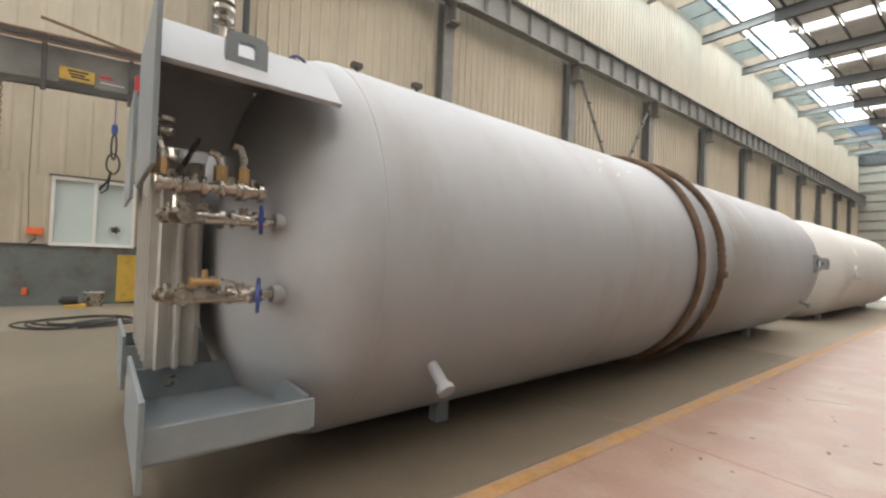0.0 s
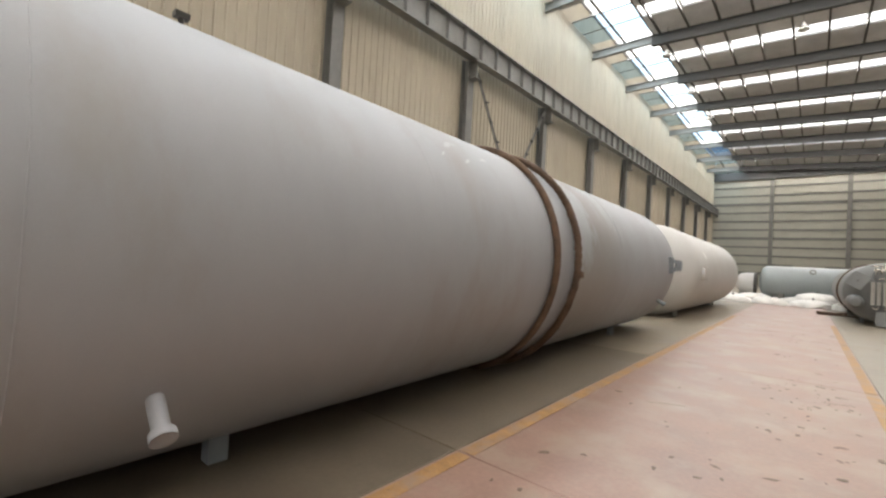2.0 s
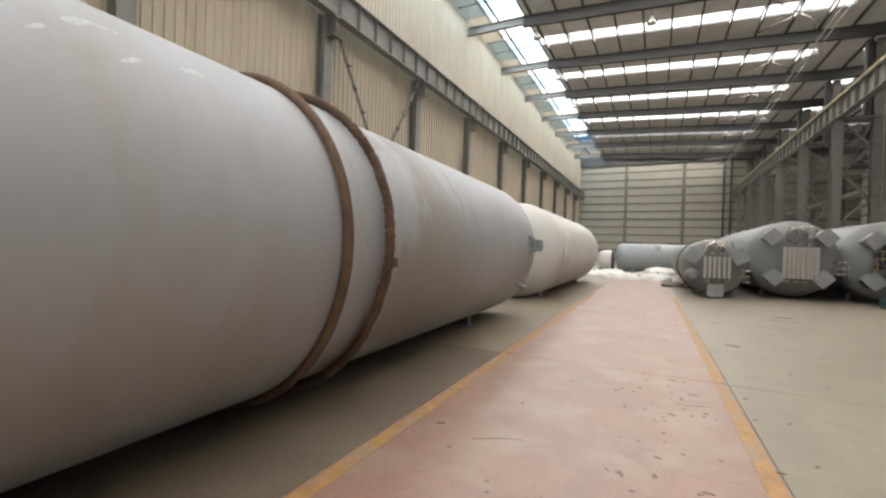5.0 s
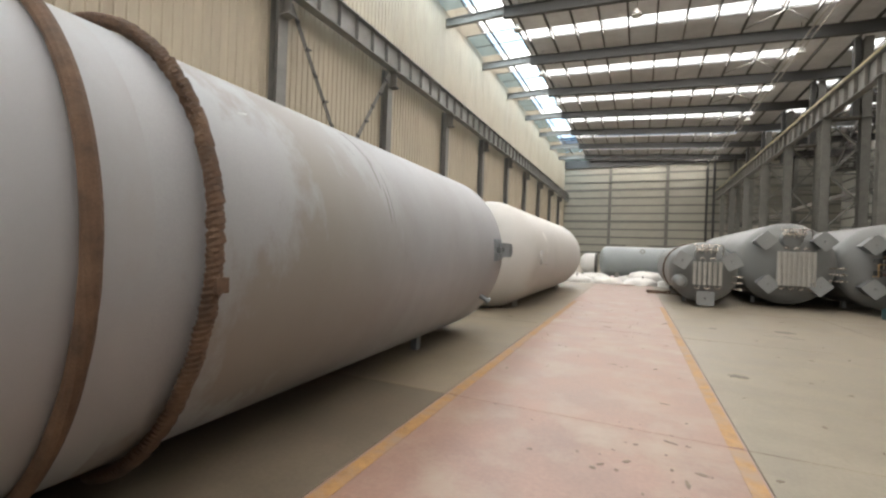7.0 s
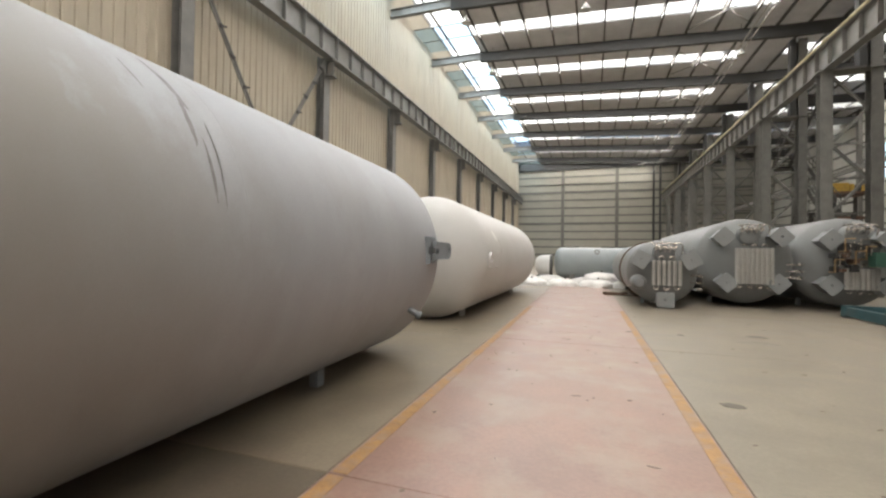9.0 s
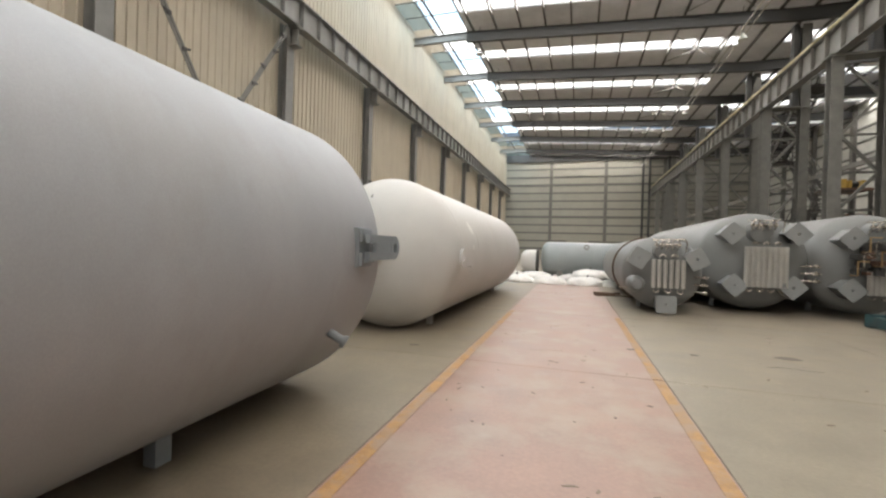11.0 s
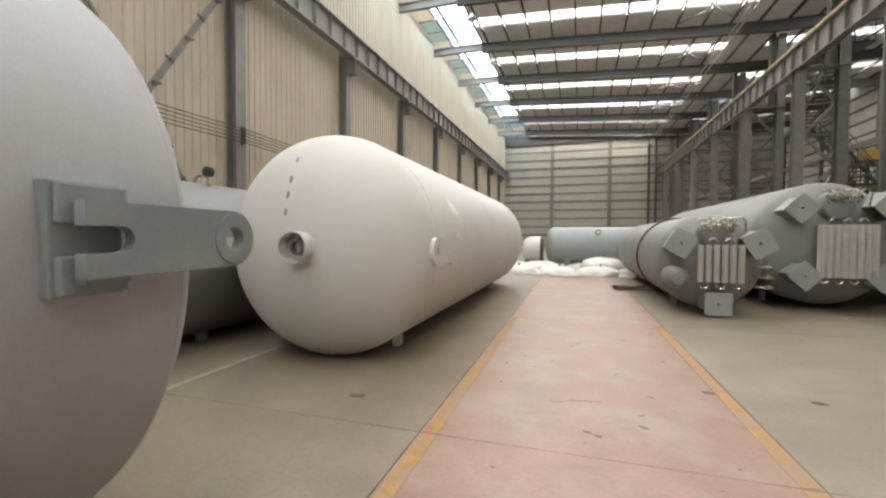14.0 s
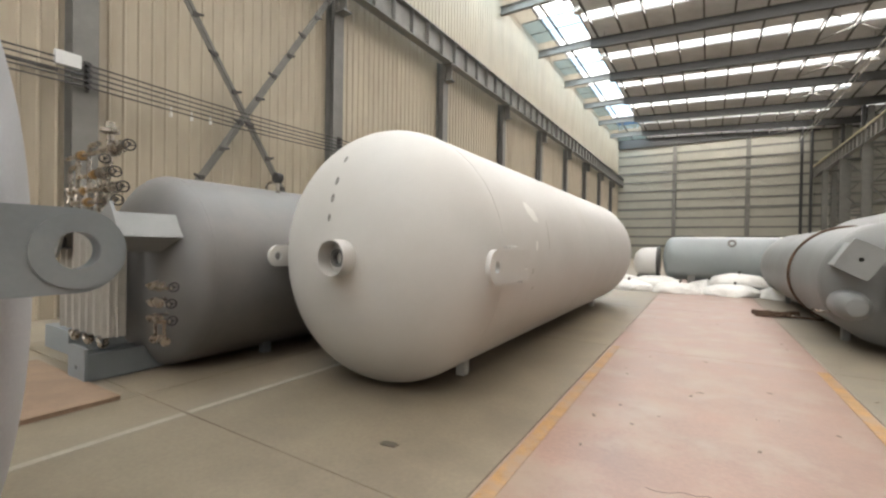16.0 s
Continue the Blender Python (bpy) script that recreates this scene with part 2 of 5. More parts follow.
gb.inputs["Emission Color"].default_value, gb.inputs["Emission Strength"].default_value = (1.0, 0.99, 0.975, 1), 2.8
M["overcast"] = over

# ---- builders ----
ORG = {}


def box(bm, x0, y0, z0, x1, y1, z1):
    g = bmesh.ops.create_cube(bm, size=1.0)["verts"]
    bmesh.ops.scale(bm, vec=(abs(x1 - x0), abs(y1 - y0), abs(z1 - z0)), verts=g)
    bmesh.ops.translate(bm, vec=((x0 + x1) / 2, (y0 + y1) / 2, (z0 + z1) / 2), verts=g)
    return g


def bar(bm, p0, p1, w, h, up=(0, 0, 1)):
    """A straight bar of section w x h from p0 to p1."""
    p0, p1 = Vector(p0), Vector(p1)
    d = p1 - p0
    f = d.normalized()
    u = Vector(up)
    s = f.cross(u)
    if s.length < 1e-4:
        s = f.cross(Vector((1, 0, 0)))
    s.normalize()
    u = s.cross(f)
    g = bmesh.ops.create_cube(bm, size=1.0)["verts"]
    m = Matrix((s, f, u)).transposed().to_4x4()
    bmesh.ops.transform(bm, matrix=Matrix.Translation((p0 + p1) / 2) @ m @ Matrix.Diagonal((w, d.length, h, 1)), verts=g)
    return g


def rod(bm, p0, p1, r, seg=12, r2=None):
    p0, p1 = Vector(p0), Vector(p1)
    d = p1 - p0
    q = d.to_track_quat("Z", "Y").to_matrix().to_4x4()
    return bmesh.ops.create_cone(bm, cap_ends=True, segments=seg, radius1=r, radius2=r if r2 is None else r2, depth=d.length,
                                 matrix=Matrix.Translation((p0 + p1) / 2) @ q)["verts"]


def tube(bm, pts, r, seg=8, closed=False):
    """A round tube that follows pts."""
    pts = [Vector(p) for p in pts]
    n = len(pts)
    rings = []
    ref = Vector((0.13, 0.21, 0.97))
    for i, p in enumerate(pts):
        a = pts[(i - 1) % n] if closed or i else pts[i]
        c = pts[(i + 1) % n] if closed or i < n - 1 else pts[i]
        f = (c - a).normalized()
        s = f.cross(ref)
        if s.length < 0.05:
            s = f.cross(Vector((1, 0, 0)))
        s.normalize()
        u = s.cross(f)
        rings.append([bm.verts.new(p + (s * math.cos(2 * math.pi * k / seg) + u * math.sin(2 * math.pi * k / seg)) * r) for k in range(seg)])
    for i in range(n if closed else n - 1):
        a, b = rings[i], rings[(i + 1) % n]
        for k in range(seg):
            bm.faces.new((a[k], a[(k + 1) % seg], b[(k + 1) % seg], b[k]))
    if not closed:
        bm.faces.new(list(reversed(rings[0])))
        bm.faces.new(rings[-1])


def lathe(bm, profile, centre, seg=96, axis="y"):
    """Turns (radius, along) pairs round an axis through centre."""
    c = Vector(centre)
    rings = []
    for r, a in profile:
        if r < 1e-5:
            p = Vector((0, a, 0)) if axis == "y" else Vector((a, 0, 0)) if axis == "x" else Vector((0, 0, a))
            rings.append([bm.verts.new(c + p)])
            continue
        ring = []
        for k in range(seg):
            t = 2 * math.pi * k / seg
            u, v = r * math.cos(t), r * math.sin(t)
            p = Vector((u, a, v)) if axis == "y" else Vector((a, u, v)) if axis == "x" else Vector((u, v, a))
            ring.append(bm.verts.new(c + p))
        rings.append(ring)
    for a, b in zip(rings, rings[1:]):
        for k in range(seg):
            j = (k + 1) % seg
            if len(a) == 1 and len(b) == 1:
                continue
            if len(a) == 1:
                bm.faces.new((a[0], b[k], b[j]))
            elif len(b) == 1:
                bm.faces.new((a[k], b[0], a[j]))
            else:
                bm.faces.new((a[k], b[k], b[j], a[j]))
    bmesh.ops.recalc_face_normals(bm, faces=bm.faces)


def ring(bm, centre, R, r, axis="y", seg=96, tseg=8):
    pts = []
    for k in range(seg):
        t = 2 * math.pi * k / seg
        u, v = R * math.cos(t), R * math.sin(t)
        pts.append(Vector(centre) + (Vector((u, 0, v)) if axis == "y" else Vector((0, u, v)) if axis == "x" else Vector((u, v, 0))))
    tube(bm, pts, r, tseg, closed=True)


def plate(bm, outline, thick, m):
    """A flat plate of that outline (x, y pairs), extruded both ways along z, then placed by m."""
    n = len(outline)
    lo = [bm.verts.new(m @ Vector((x, y, -thick / 2))) for x, y in outline]
    hi = [bm.verts.new(m @ Vector((x, y, thick / 2))) for x, y in outline]
    bm.faces.new(list(reversed(lo)))
    bm.faces.new(hi)
    for k in range(n):
        j = (k + 1) % n
        bm.faces.new((lo[k], lo[j], hi[j], hi[k]))


def plate_hole(bm, outer, inner, thick, m):
    """A plate with a hole: outer and inner outlines have the same number of points."""
    n = len(outer)
    o0, i0, o1, i1 = [], [], [], []
    for (ox, oy), (ix, iy) in zip(outer, inner):
        o0.append(bm.verts.new(m @ Vector((ox, oy, -thick / 2))))
        i0.append(bm.verts.new(m @ Vector((ix, iy, -thick / 2))))
        o1.append(bm.verts.new(m @ Vector((ox, oy, thick / 2))))
        i1.append(bm.verts.new(m @ Vector((ix, iy, thick / 2))))
    for k in range(n):
        j = (k + 1) % n
        bm.faces.new((o1[k], o1[j], i1[j], i1[k]))
        bm.faces.new((o0[j], o0[k], i0[k], i0[j]))
        bm.faces.new((o0[k], o0[j], o1[j], o1[k]))
        bm.faces.new((i0[j], i0[k], i1[k], i1[j]))


def circle(r, n=24, cx=0.0, cy=0.0, start=0.0):
    return [(cx + r * math.cos(start + 2 * math.pi * k / n), cy + r * math.sin(start + 2 * math.pi * k / n)) for k in range(n)]


def thing(name, at, label="", category="", group="", kind=""):
    ob = new(name)
    ob.location = at
    ORG[ob] = Vector(at)
    ob.empty_display_size = 0.2
    return tagged(ob, label, category, group, kind)


def part(name, bm, material, parent=None, label="", smooth=False, bevel=0.0):
    me = bpy.data.meshes.new(name)
    if bevel:
        bmesh.ops.bevel(bm, geom=[e for e in bm.edges], offset=bevel, segments=2, affect="EDGES", profile=0.6)
    o = ORG[parent] if parent is not None else Vector((0, 0, 0))
    if o.length:
        bmesh.ops.translate(bm, vec=-o, verts=bm.verts)
    bm.to_mesh(me)
    bm.free()
    if smooth:
        me.shade_smooth()
        me.set_sharp_from_angle(angle=radians(35))
    me.materials.append(material)
    ob = new(name, me)
    if parent is not None:
        ob.parent = parent
        ORG[ob] = o
    else:
        ORG[ob] = Vector((0, 0, 0))
    return tagged(ob, label) if label else ob


def solid(name, material, *boxes, parent=None, label="", bevel=0.0):
    bm = bmesh.new()
    for b in boxes:
        box(bm, *b)
    return part(name, bm, material, parent, label, bevel=bevel)


def piece(name, mesh, parent, at):
    ob = new(name, mesh)
    ob.parent = parent
    ob.location = Vector(at) - ORG[parent]
    return ob


# ---- setting ----
XW, XE, YE, YS, ZR = -10.2, 24.0, 71.0, -30.0, 15.1
COLS = [23.4 + 6.0 * k for k in range(-8, 8)]

ground = solid("floor", M["dark_joint"], (-19.2, -45.0, -0.4, 29.2, 92.0, -0.03))
tagged(ground, "worn concrete workshop floor with a pink painted aisle", "floor", kind="structure")


def slab_mesh(name, w, l, material):
    bm = bmesh.new()
    box(bm, -w / 2, -l / 2, -0.03, w / 2, l / 2, 0.0)
    top = [e for e in bm.edges if all(v.co.z > -0.001 for v in e.verts)]
    bmesh.ops.bevel(bm, geom=top, offset=0.006, segments=1, affect="EDGES")
    me = bpy.data.meshes.new(name)
    bm.to_mesh(me)
    bm.free()
    me.materials.append(material)
    return me


XJ = [-19.2, -14.7, -10.2, -6.0, -1.95, 1.04, 5.2, 10.0, 14.8, 19.6, 24.4, 29.2]
YJ = [0.85 + 5.75 * k for k in range(-8, 16)]
for a, b in zip(XJ, XJ[1:]):
    aisle = a == -1.95
    # Left of the aisle, slabs before y = 12 take the dirt-and-shade colour.
    sm = slab_mesh("aisle_slab" if aisle else "concrete_slab", b - a - 0.005, 5.75 - 0.006, M["pink"] if aisle else M["concrete_dirt_shade"] if -12 < a < -2 else M["concrete"])
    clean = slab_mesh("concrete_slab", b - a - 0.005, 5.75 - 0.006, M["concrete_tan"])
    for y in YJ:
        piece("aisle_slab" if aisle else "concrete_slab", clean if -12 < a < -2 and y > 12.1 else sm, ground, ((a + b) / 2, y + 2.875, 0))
for x, w, name, mm in ((-1.85, 0.13, "yellow_line", "yellow_line"), (0.95, 0.13, "yellow_line", "yellow_line"), (-5.05, 0.09, "white_line", "white_line")):
    bm = bmesh.new()
    box(bm, -w / 2, -2.855, 0, w / 2, 2.855, 0.004)
    me = bpy.data.meshes.new(name)
    bm.to_mesh(me)
    bm.free()
    me.materials.append(M[mm])
    for y in YJ:
        if y < 18.2 and (name == "yellow_line" or 12 < y):
            piece(name, me, ground, (x, y + 2.875, 0.0))

# corrugated sheet shared by all bays of the long wall


def corrugated(name, width, z0, z1, material, pitch=0.25, depth=0.032):
    """A ribbed steel sheet in the plane x = 0, ribs upright, facing +x."""
    bm = bmesh.new()
    prof = []
    n = int(round(width / pitch))
    for k in range(n):
        y = -width / 2 + k * pitch
        prof += [(y, 0), (y + pitch * 0.74, 0), (y + pitch * 0.82, depth), (y + pitch * 0.92, depth)]
    prof.append((width / 2, 0))
    lo = [bm.verts.new((d, y, z0)) for y, d in prof]
    hi = [bm.verts.new((d, y, z1)) for y, d in prof]
    for k in range(len(prof) - 1):
        bm.faces.new((lo[k], lo[k + 1], hi[k + 1], hi[k]))
    me = bpy.data.meshes.new(name)
    bm.to_mesh(me)
    bm.free()
    me.materials.append(material)
    return me


wl = solid("wall_left", M["block"], (XW - 0.3, 5.4, 0, XW - 0.02, YE, 17.2))
tagged(wl, "cream ribbed steel cladding on the long hall wall", "wall", kind="structure")
low = corrugated("wall_sheet", 6.0, 0.0, 9.6, M["sheet"])
high = corrugated("upper_sheet", 6.0, 9.6, 16.9, M["sheet"])
for k in range(11):
    piece("wall_sheet", low, wl, (XW, 8.4 + 6.0 * k, 0))
    piece("upper_sheet", high, wl, (XW, 8.4 + 6.0 * k, 0))
# set-back bay with the window
ws = solid("wall_window_bay", M["block"], (-14.5, -42.0, 0, -14.25, 1.25, 21.0), (-14.5, 2.97, 0, -14.25, 4.6, 21.0), (-14.5, 1.25, 0, -14.25, 2.97, 1.5), (-14.5, 1.25, 3.25, -14.25, 2.97, 21.0), (-14.5, 4.6, 0, -12.7, 4.9, 21.0))
tagged(ws, "cream ribbed wall of a set-back bay with a grey dado", "wall", kind="structure")
for y0, y1, z0, z1 in ((-29.75, 1.25, 1.5, 3.25), (2.97, 4.47, 1.5, 3.25), (-30.0, 4.5, 3.25, 20.5)):
    c = corrugated("bay_sheet", round((y1 - y0) / 0.25) * 0.25, z0, z1, M["sheet"], 0.5 if round((y1 - y0) / 0.25) % 2 == 0 else 0.25, 0.012)
    piece("bay_sheet", c, ws, (-14.24, (y0 + y1) / 2, 0))
solid("dado", M["dado"], (-14.25, -30.0, 0, -14.2, 4.6, 1.5), parent=ws, label="scuffed dark grey dado paint")
solid("dado_cap", M["conduit"], (-14.25, -30.0, 1.5, -14.17, 4.6, 1.53), parent=ws)

# The back wall is unseen; its wide opening is added for the fill light.
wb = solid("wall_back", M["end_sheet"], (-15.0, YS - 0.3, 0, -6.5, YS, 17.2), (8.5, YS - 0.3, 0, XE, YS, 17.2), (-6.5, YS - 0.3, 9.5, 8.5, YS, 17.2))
tagged(wb, "unseen pale end wall with an opening added for the fill light", "wall", kind="structure")
we = solid("wall_end", M["end_sheet"], (XW - 0.3, YE, 0, XE, YE + 0.25, 17.2))
tagged(we, "pale sheet end wall with dark horizontal girts", "wall", kind="structure")
bm = bmesh.new()
box(bm, -1.0, -0.06, -0.11, 1.0, 0.0, 0.11)
gm = bpy.data.meshes.new("girt")
bm.to_mesh(gm)
bm.free()
gm.materials.append(M["lattice"])
XC = [-10.1, -3.7, 3.6, 10.9, 17.5, 24.0]
for k in range(12):
    for a, b in zip(XC, XC[1:]):
        g = piece("girt", gm, we, ((a + b) / 2, YE - 0.004, 1.7 + 1.13 * k))
        g.scale = ((b - a) / 2, 1, 1.0 if k % 4 else 1.5)
for x in XC[1:-1]:
    solid("end_post", M["column"], (x - 0.22, YE - 0.3, 0, x + 0.22, YE - 0.07, 14.6), parent=we)
solid("end_header", M["dark_steel"], (XW, YE - 0.35, 14.0, XE, YE - 0.31, 15.1), parent=we)
for x in (8.2, 9.0):
    bm = bmesh.new()
    rod(bm, (x, YE - 0.5, 0), (x, YE - 0.5, 14.4), 0.14)
    part("downpipe", bm, M["dark_steel"], we)
solid("door_panel", M["end_sheet"], (-1.4, YE - 0.12, 0, 1.6, YE - 0.07, 2.9), parent=we)

# far side wall of the neighbouring bay: pale sheets and dark girts
XF = 22.0
wr = solid("wall_far_bay", M["pale_wall"], (XF, YS, 0, XF + 0.25, YE, 8.0), (XF, YS, 10.8, XF + 0.25, YE, 17.2), (XF, YS, 8.0, XF + 0.25, 45.6, 10.8), (XF, 50.9, 8.0, XF + 0.25, YE, 10.8))
tagged(wr, "pale sheet side wall of the neighbouring bay with dark girts", "wall", kind="structure")
bm = bmesh.new()
box(bm, -0.05, -2.9, -0.09, 0.0, 2.9, 0.09)
gm2 = bpy.data.meshes.new("girt")
bm.to_mesh(gm2)
bm.free()
gm2.materials.append(M["lattice"])
for y in COLS[5:]:
    solid("wall_post", M["column"], (XF - 0.3, y - 0.2, 0, XF - 0.004, y + 0.2, 14.6), parent=wr)
    for k in range(11):
        piece("girt", gm2, wr, (XF - 0.004, y + 3.1, 2.2 + 1.1 * k))

bk1 = solid("backdrop_sky", M["overcast"], (XF + 4.0, 36.0, 2.0, XF + 4.2, 61.0, 16.5))
tagged(bk1, "plain bright overcast sky outside the side window", "sky", kind="structure")
wf = thing("window_far_bay", (XF, 48.25, 8.0), "wide blue-tinted window band in the far side wall", "window", kind="structure")
for k in range(4):
    solid("pane", M["blue_glass"], (XF + 0.1, 45.65 + 1.325 * k, 8.05, XF + 0.12, 46.85 + 1.325 * k, 10.75), parent=wf).visible_shadow = False
for k in range(5):
    solid("window_frame", M["column"], (XF + 0.08, 45.6 + 1.3 * k - 0.04, 8.0, XF + 0.14, 45.6 + 1.3 * k + 0.04, 10.8), parent=wf)

# roof with its strip openings and the glazed edge along the wall
bm = bmesh.new()
edges = [YS] + [v for s in STRIPS for v in (s - 0.57, s + 0.57)] + [YE]
for a, b in zip(edges[0::2], edges[1::2]):
    if b - a > 0.05:
        box(bm, -6.75, a, ZR, 10.2, b, ZR + 0.12)
        box(bm, 10.2, a, ZR, XE, b, ZR + 0.12)
for s in STRIPS:
    box(bm, 9.1, s - 0.57, ZR, 10.2, s + 0.57, ZR + 0.12)
    box(bm, 10.2, s - 0.57, ZR, 11.4, s + 0.57, ZR + 0.12)
    box(bm, 22.1, s - 0.57, ZR, XE, s + 0.57, ZR + 0.12)
    for k in range(1, 11):
        box(bm, -6.36 + 1.45 * k, s - 0.57, ZR, -6.24 + 1.45 * k, s + 0.57, ZR + 0.12)
for v in bm.verts:
    v.co.z -= fall(v.co.x)
box(bm, -14.6, YS, 17.0, XW - 0.02, YE + 0.2, 17.1)
box(bm, XW - 0.3, YS, 17.0, XW + 0.1, YE, 17.1)
box(bm, -14.6, YS, ZR, XW - 0.01, 4.0, ZR + 0.1)
ceil = part("ceiling", bm, M["roof"])
tagged(ceil, "grey ribbed roof underside with translucent strips", "ceiling", kind="structure")
bm = bmesh.new()
for s in STRIPS:
    box(bm, -6.74, s - 0.56, ZR + 0.02, 9.09, s + 0.56, ZR + 0.05)
    box(bm, 11.41, s - 0.56, ZR + 0.02, 22.09, s + 0.56, ZR + 0.05)
for v in bm.verts:
    v.co.z -= fall(v.co.x)
part("strip_panes", bm, M["rooflight"], ceil).visible_shadow = False
bk0 = solid("backdrop_sky", M["overcast"], (-30, -30, 24.0, 45, 90, 24.2))
tagged(bk0, "plain bright overcast sky above the roof openings", "sky", kind="structure")
eg = thing("window_roof_edge", (XW, 30, ZR), "sloping glazed roof strip along the wall with white and blue panes", "window", kind="structure")
bm = bmesh.new()
for y in COLS:
    box(bm, XW - 0.02, y + 3.0, ZR + 0.12, -6.76, y + 5.95, ZR + 0.14)
part("blue_panes", bm, M["blue_glass"], eg).visible_shadow = False
bm = bmesh.new()
for y in COLS:
    box(bm, XW - 0.02, y + 0.05, ZR + 0.1, -6.76, y + 2.95, ZR + 0.14)
part("white_panes", bm, M["rooflight"], eg).visible_shadow = False
bm = bmesh.new()
for y in COLS:
    for d in (1.5, 3.0, 4.5):
        box(bm, XW, y + d - 0.03, ZR + 0.06, -6.75, y + d + 0.03, ZR + 0.098)
for x in (-8.45, -6.8):
    box(bm, x - 0.05, YS, ZR - 0.02, x + 0.05, YE, ZR + 0.1)
part("glazing_bars", bm, M["steel"], eg)


def i_beam(bm, p0, p1, h, w, t=0.03):
    """An I section with its web upright, in one piece."""
    p0, p1 = Vector(p0), Vector(p1)
    side = (p1 - p0).cross(Vector((0, 0, 1))).normalized()
    a, b, c, d = w / 2, t / 2, h / 2, h / 2 - t
    outline = [(-a, -c), (a, -c), (a, -d), (b, -d), (b, d), (a, d), (a, c), (-a, c), (-a, d), (-b, d), (-b, -d), (-a, -d)]
    ends = [[bm.verts.new(p + side * u + Vector((0, 0, v))) for u, v in outline] for p in (p0, p1)]
    for k in range(12):
        j = (k + 1) % 12
        bm.faces.new((ends[0][k], ends[0][j], ends[1][j], ends[1][k]))
    bm.faces.new(ends[0])
    bm.faces.new(ends[1])
    bmesh.ops.recalc_face_normals(bm, faces=bm.faces)


rafter = thing("roof_rafter", (0, 0, 14.4), "dark grey steel I-section roof rafter", "roof beam", "roof rafters")
bm = bmesh.new()
i_beam(bm, (-6.7, 0, 14.42), (10.2, 0, 14.42 - fall(10.2)), 0.62, 0.24)
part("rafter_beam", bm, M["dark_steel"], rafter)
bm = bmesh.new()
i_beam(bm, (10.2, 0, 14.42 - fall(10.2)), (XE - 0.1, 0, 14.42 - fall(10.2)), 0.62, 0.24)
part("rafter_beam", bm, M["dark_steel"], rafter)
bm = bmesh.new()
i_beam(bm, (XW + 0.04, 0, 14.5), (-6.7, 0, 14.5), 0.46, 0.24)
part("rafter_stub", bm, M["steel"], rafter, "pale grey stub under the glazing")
rafter.location.y = COLS[0]
for y in COLS[1:]:
    copy_thing(rafter, Matrix.Translation((0, y, 14.4)))
purlin = None
for k in range(21):
    x = -6.3 + 1.45 * k
    if purlin is None:
        bm = bmesh.new()
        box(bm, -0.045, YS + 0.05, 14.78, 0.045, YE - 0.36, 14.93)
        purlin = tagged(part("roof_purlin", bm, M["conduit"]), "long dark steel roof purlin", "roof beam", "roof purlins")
        purlin.location.x, purlin.location.z = x, -fall(x)
    else:
        copy_thing(purlin, Matrix.Translation((x, 0, -fall(x))))

# long-wall columns, crane girder and bracing


def wall_column(y):
    c = thing("wall_column", (XW + 0.25, y, 0), "grey painted steel H-section wall column", "column", "wall columns")
    bm = bmesh.new()
    box(bm, XW + 0.04, y - 0.2, 0, XW + 0.06, y + 0.2, 9.3)
    box(bm, XW + 0.06, y - 0.012, 0, XW + 0.36, y + 0.012, 9.3)
    part("web", bm, M["column"], c)
    solid("flange", M["column"], (XW + 0.36, y - 0.19, 0, XW + 0.385, y + 0.19, 9.3), parent=c)
    bm = bmesh.new()
    box(bm, XW + 0.385, y - 0.17, 8.45, XW + 0.75, y + 0.17, 8.5)
    box(bm, XW + 0.385, y - 0.17, 9.1, XW + 0.75, y + 0.17, 9.15)
    box(bm, XW + 0.385, y - 0.015, 8.5, XW + 0.7, y + 0.015, 9.1)
    part("bracket", bm, M["column"], c)
    solid("base_plate", M["column"], (XW + 0.04, y - 0.28, 0, XW + 0.5, y + 0.28, 0.03), parent=c)
    return c


for y in COLS[5:]:
    wall_column(y)


def crane_girder(name, x, y0, y1, z0, z1, label, stiff=1.0, side=1):
    g = thing(name, (x, (y0 + y1) / 2, z0), label, "crane beam")
    bm = bmesh.new()
    bar(bm, (x, y0, (z0 + z1) / 2), (x, y1, (z0 + z1) / 2), 0.03, z1 - z0)
    part("web", bm, M["steel"], g)
    for zz in (z0 + 0.018, z1 - 0.018):
        bm = bmesh.new()
        bar(bm, (x, y0, zz), (x, y1, zz), 0.36, 0.036)
        part("flange", bm, M["steel"], g)
    me = None
    y = y0 + 0.4
    while y < y1:
        if me is None:
            bm = bmesh.new()
            box(bm, -0.165, -0.01, z0 + 0.04, 0.165, 0.01, z1 - 0.04)
            me = bpy.data.meshes.new("stiffener")
            bm.to_mesh(me)
            bm.free()
            me.materials.append(M["column"])
        ob = new("stiffener", me)
        ob.parent = g
        ob.location = Vector((x, y, 0)) - ORG[g]
        y += stiff
    return g


gl = crane_girder("crane_girder", -9.62, 5.2, YE - 0.1, 9.16, 10.16, "long grey steel crane girder with stiffeners on the wall columns")
bm = bmesh.new()
i = bar(bm, (-9.62, 5.2, 10.2), (-9.62, YE - 0.1, 10.2), 0.07, 0.08)
part("crane_rail", bm, M["dark_steel"], gl)

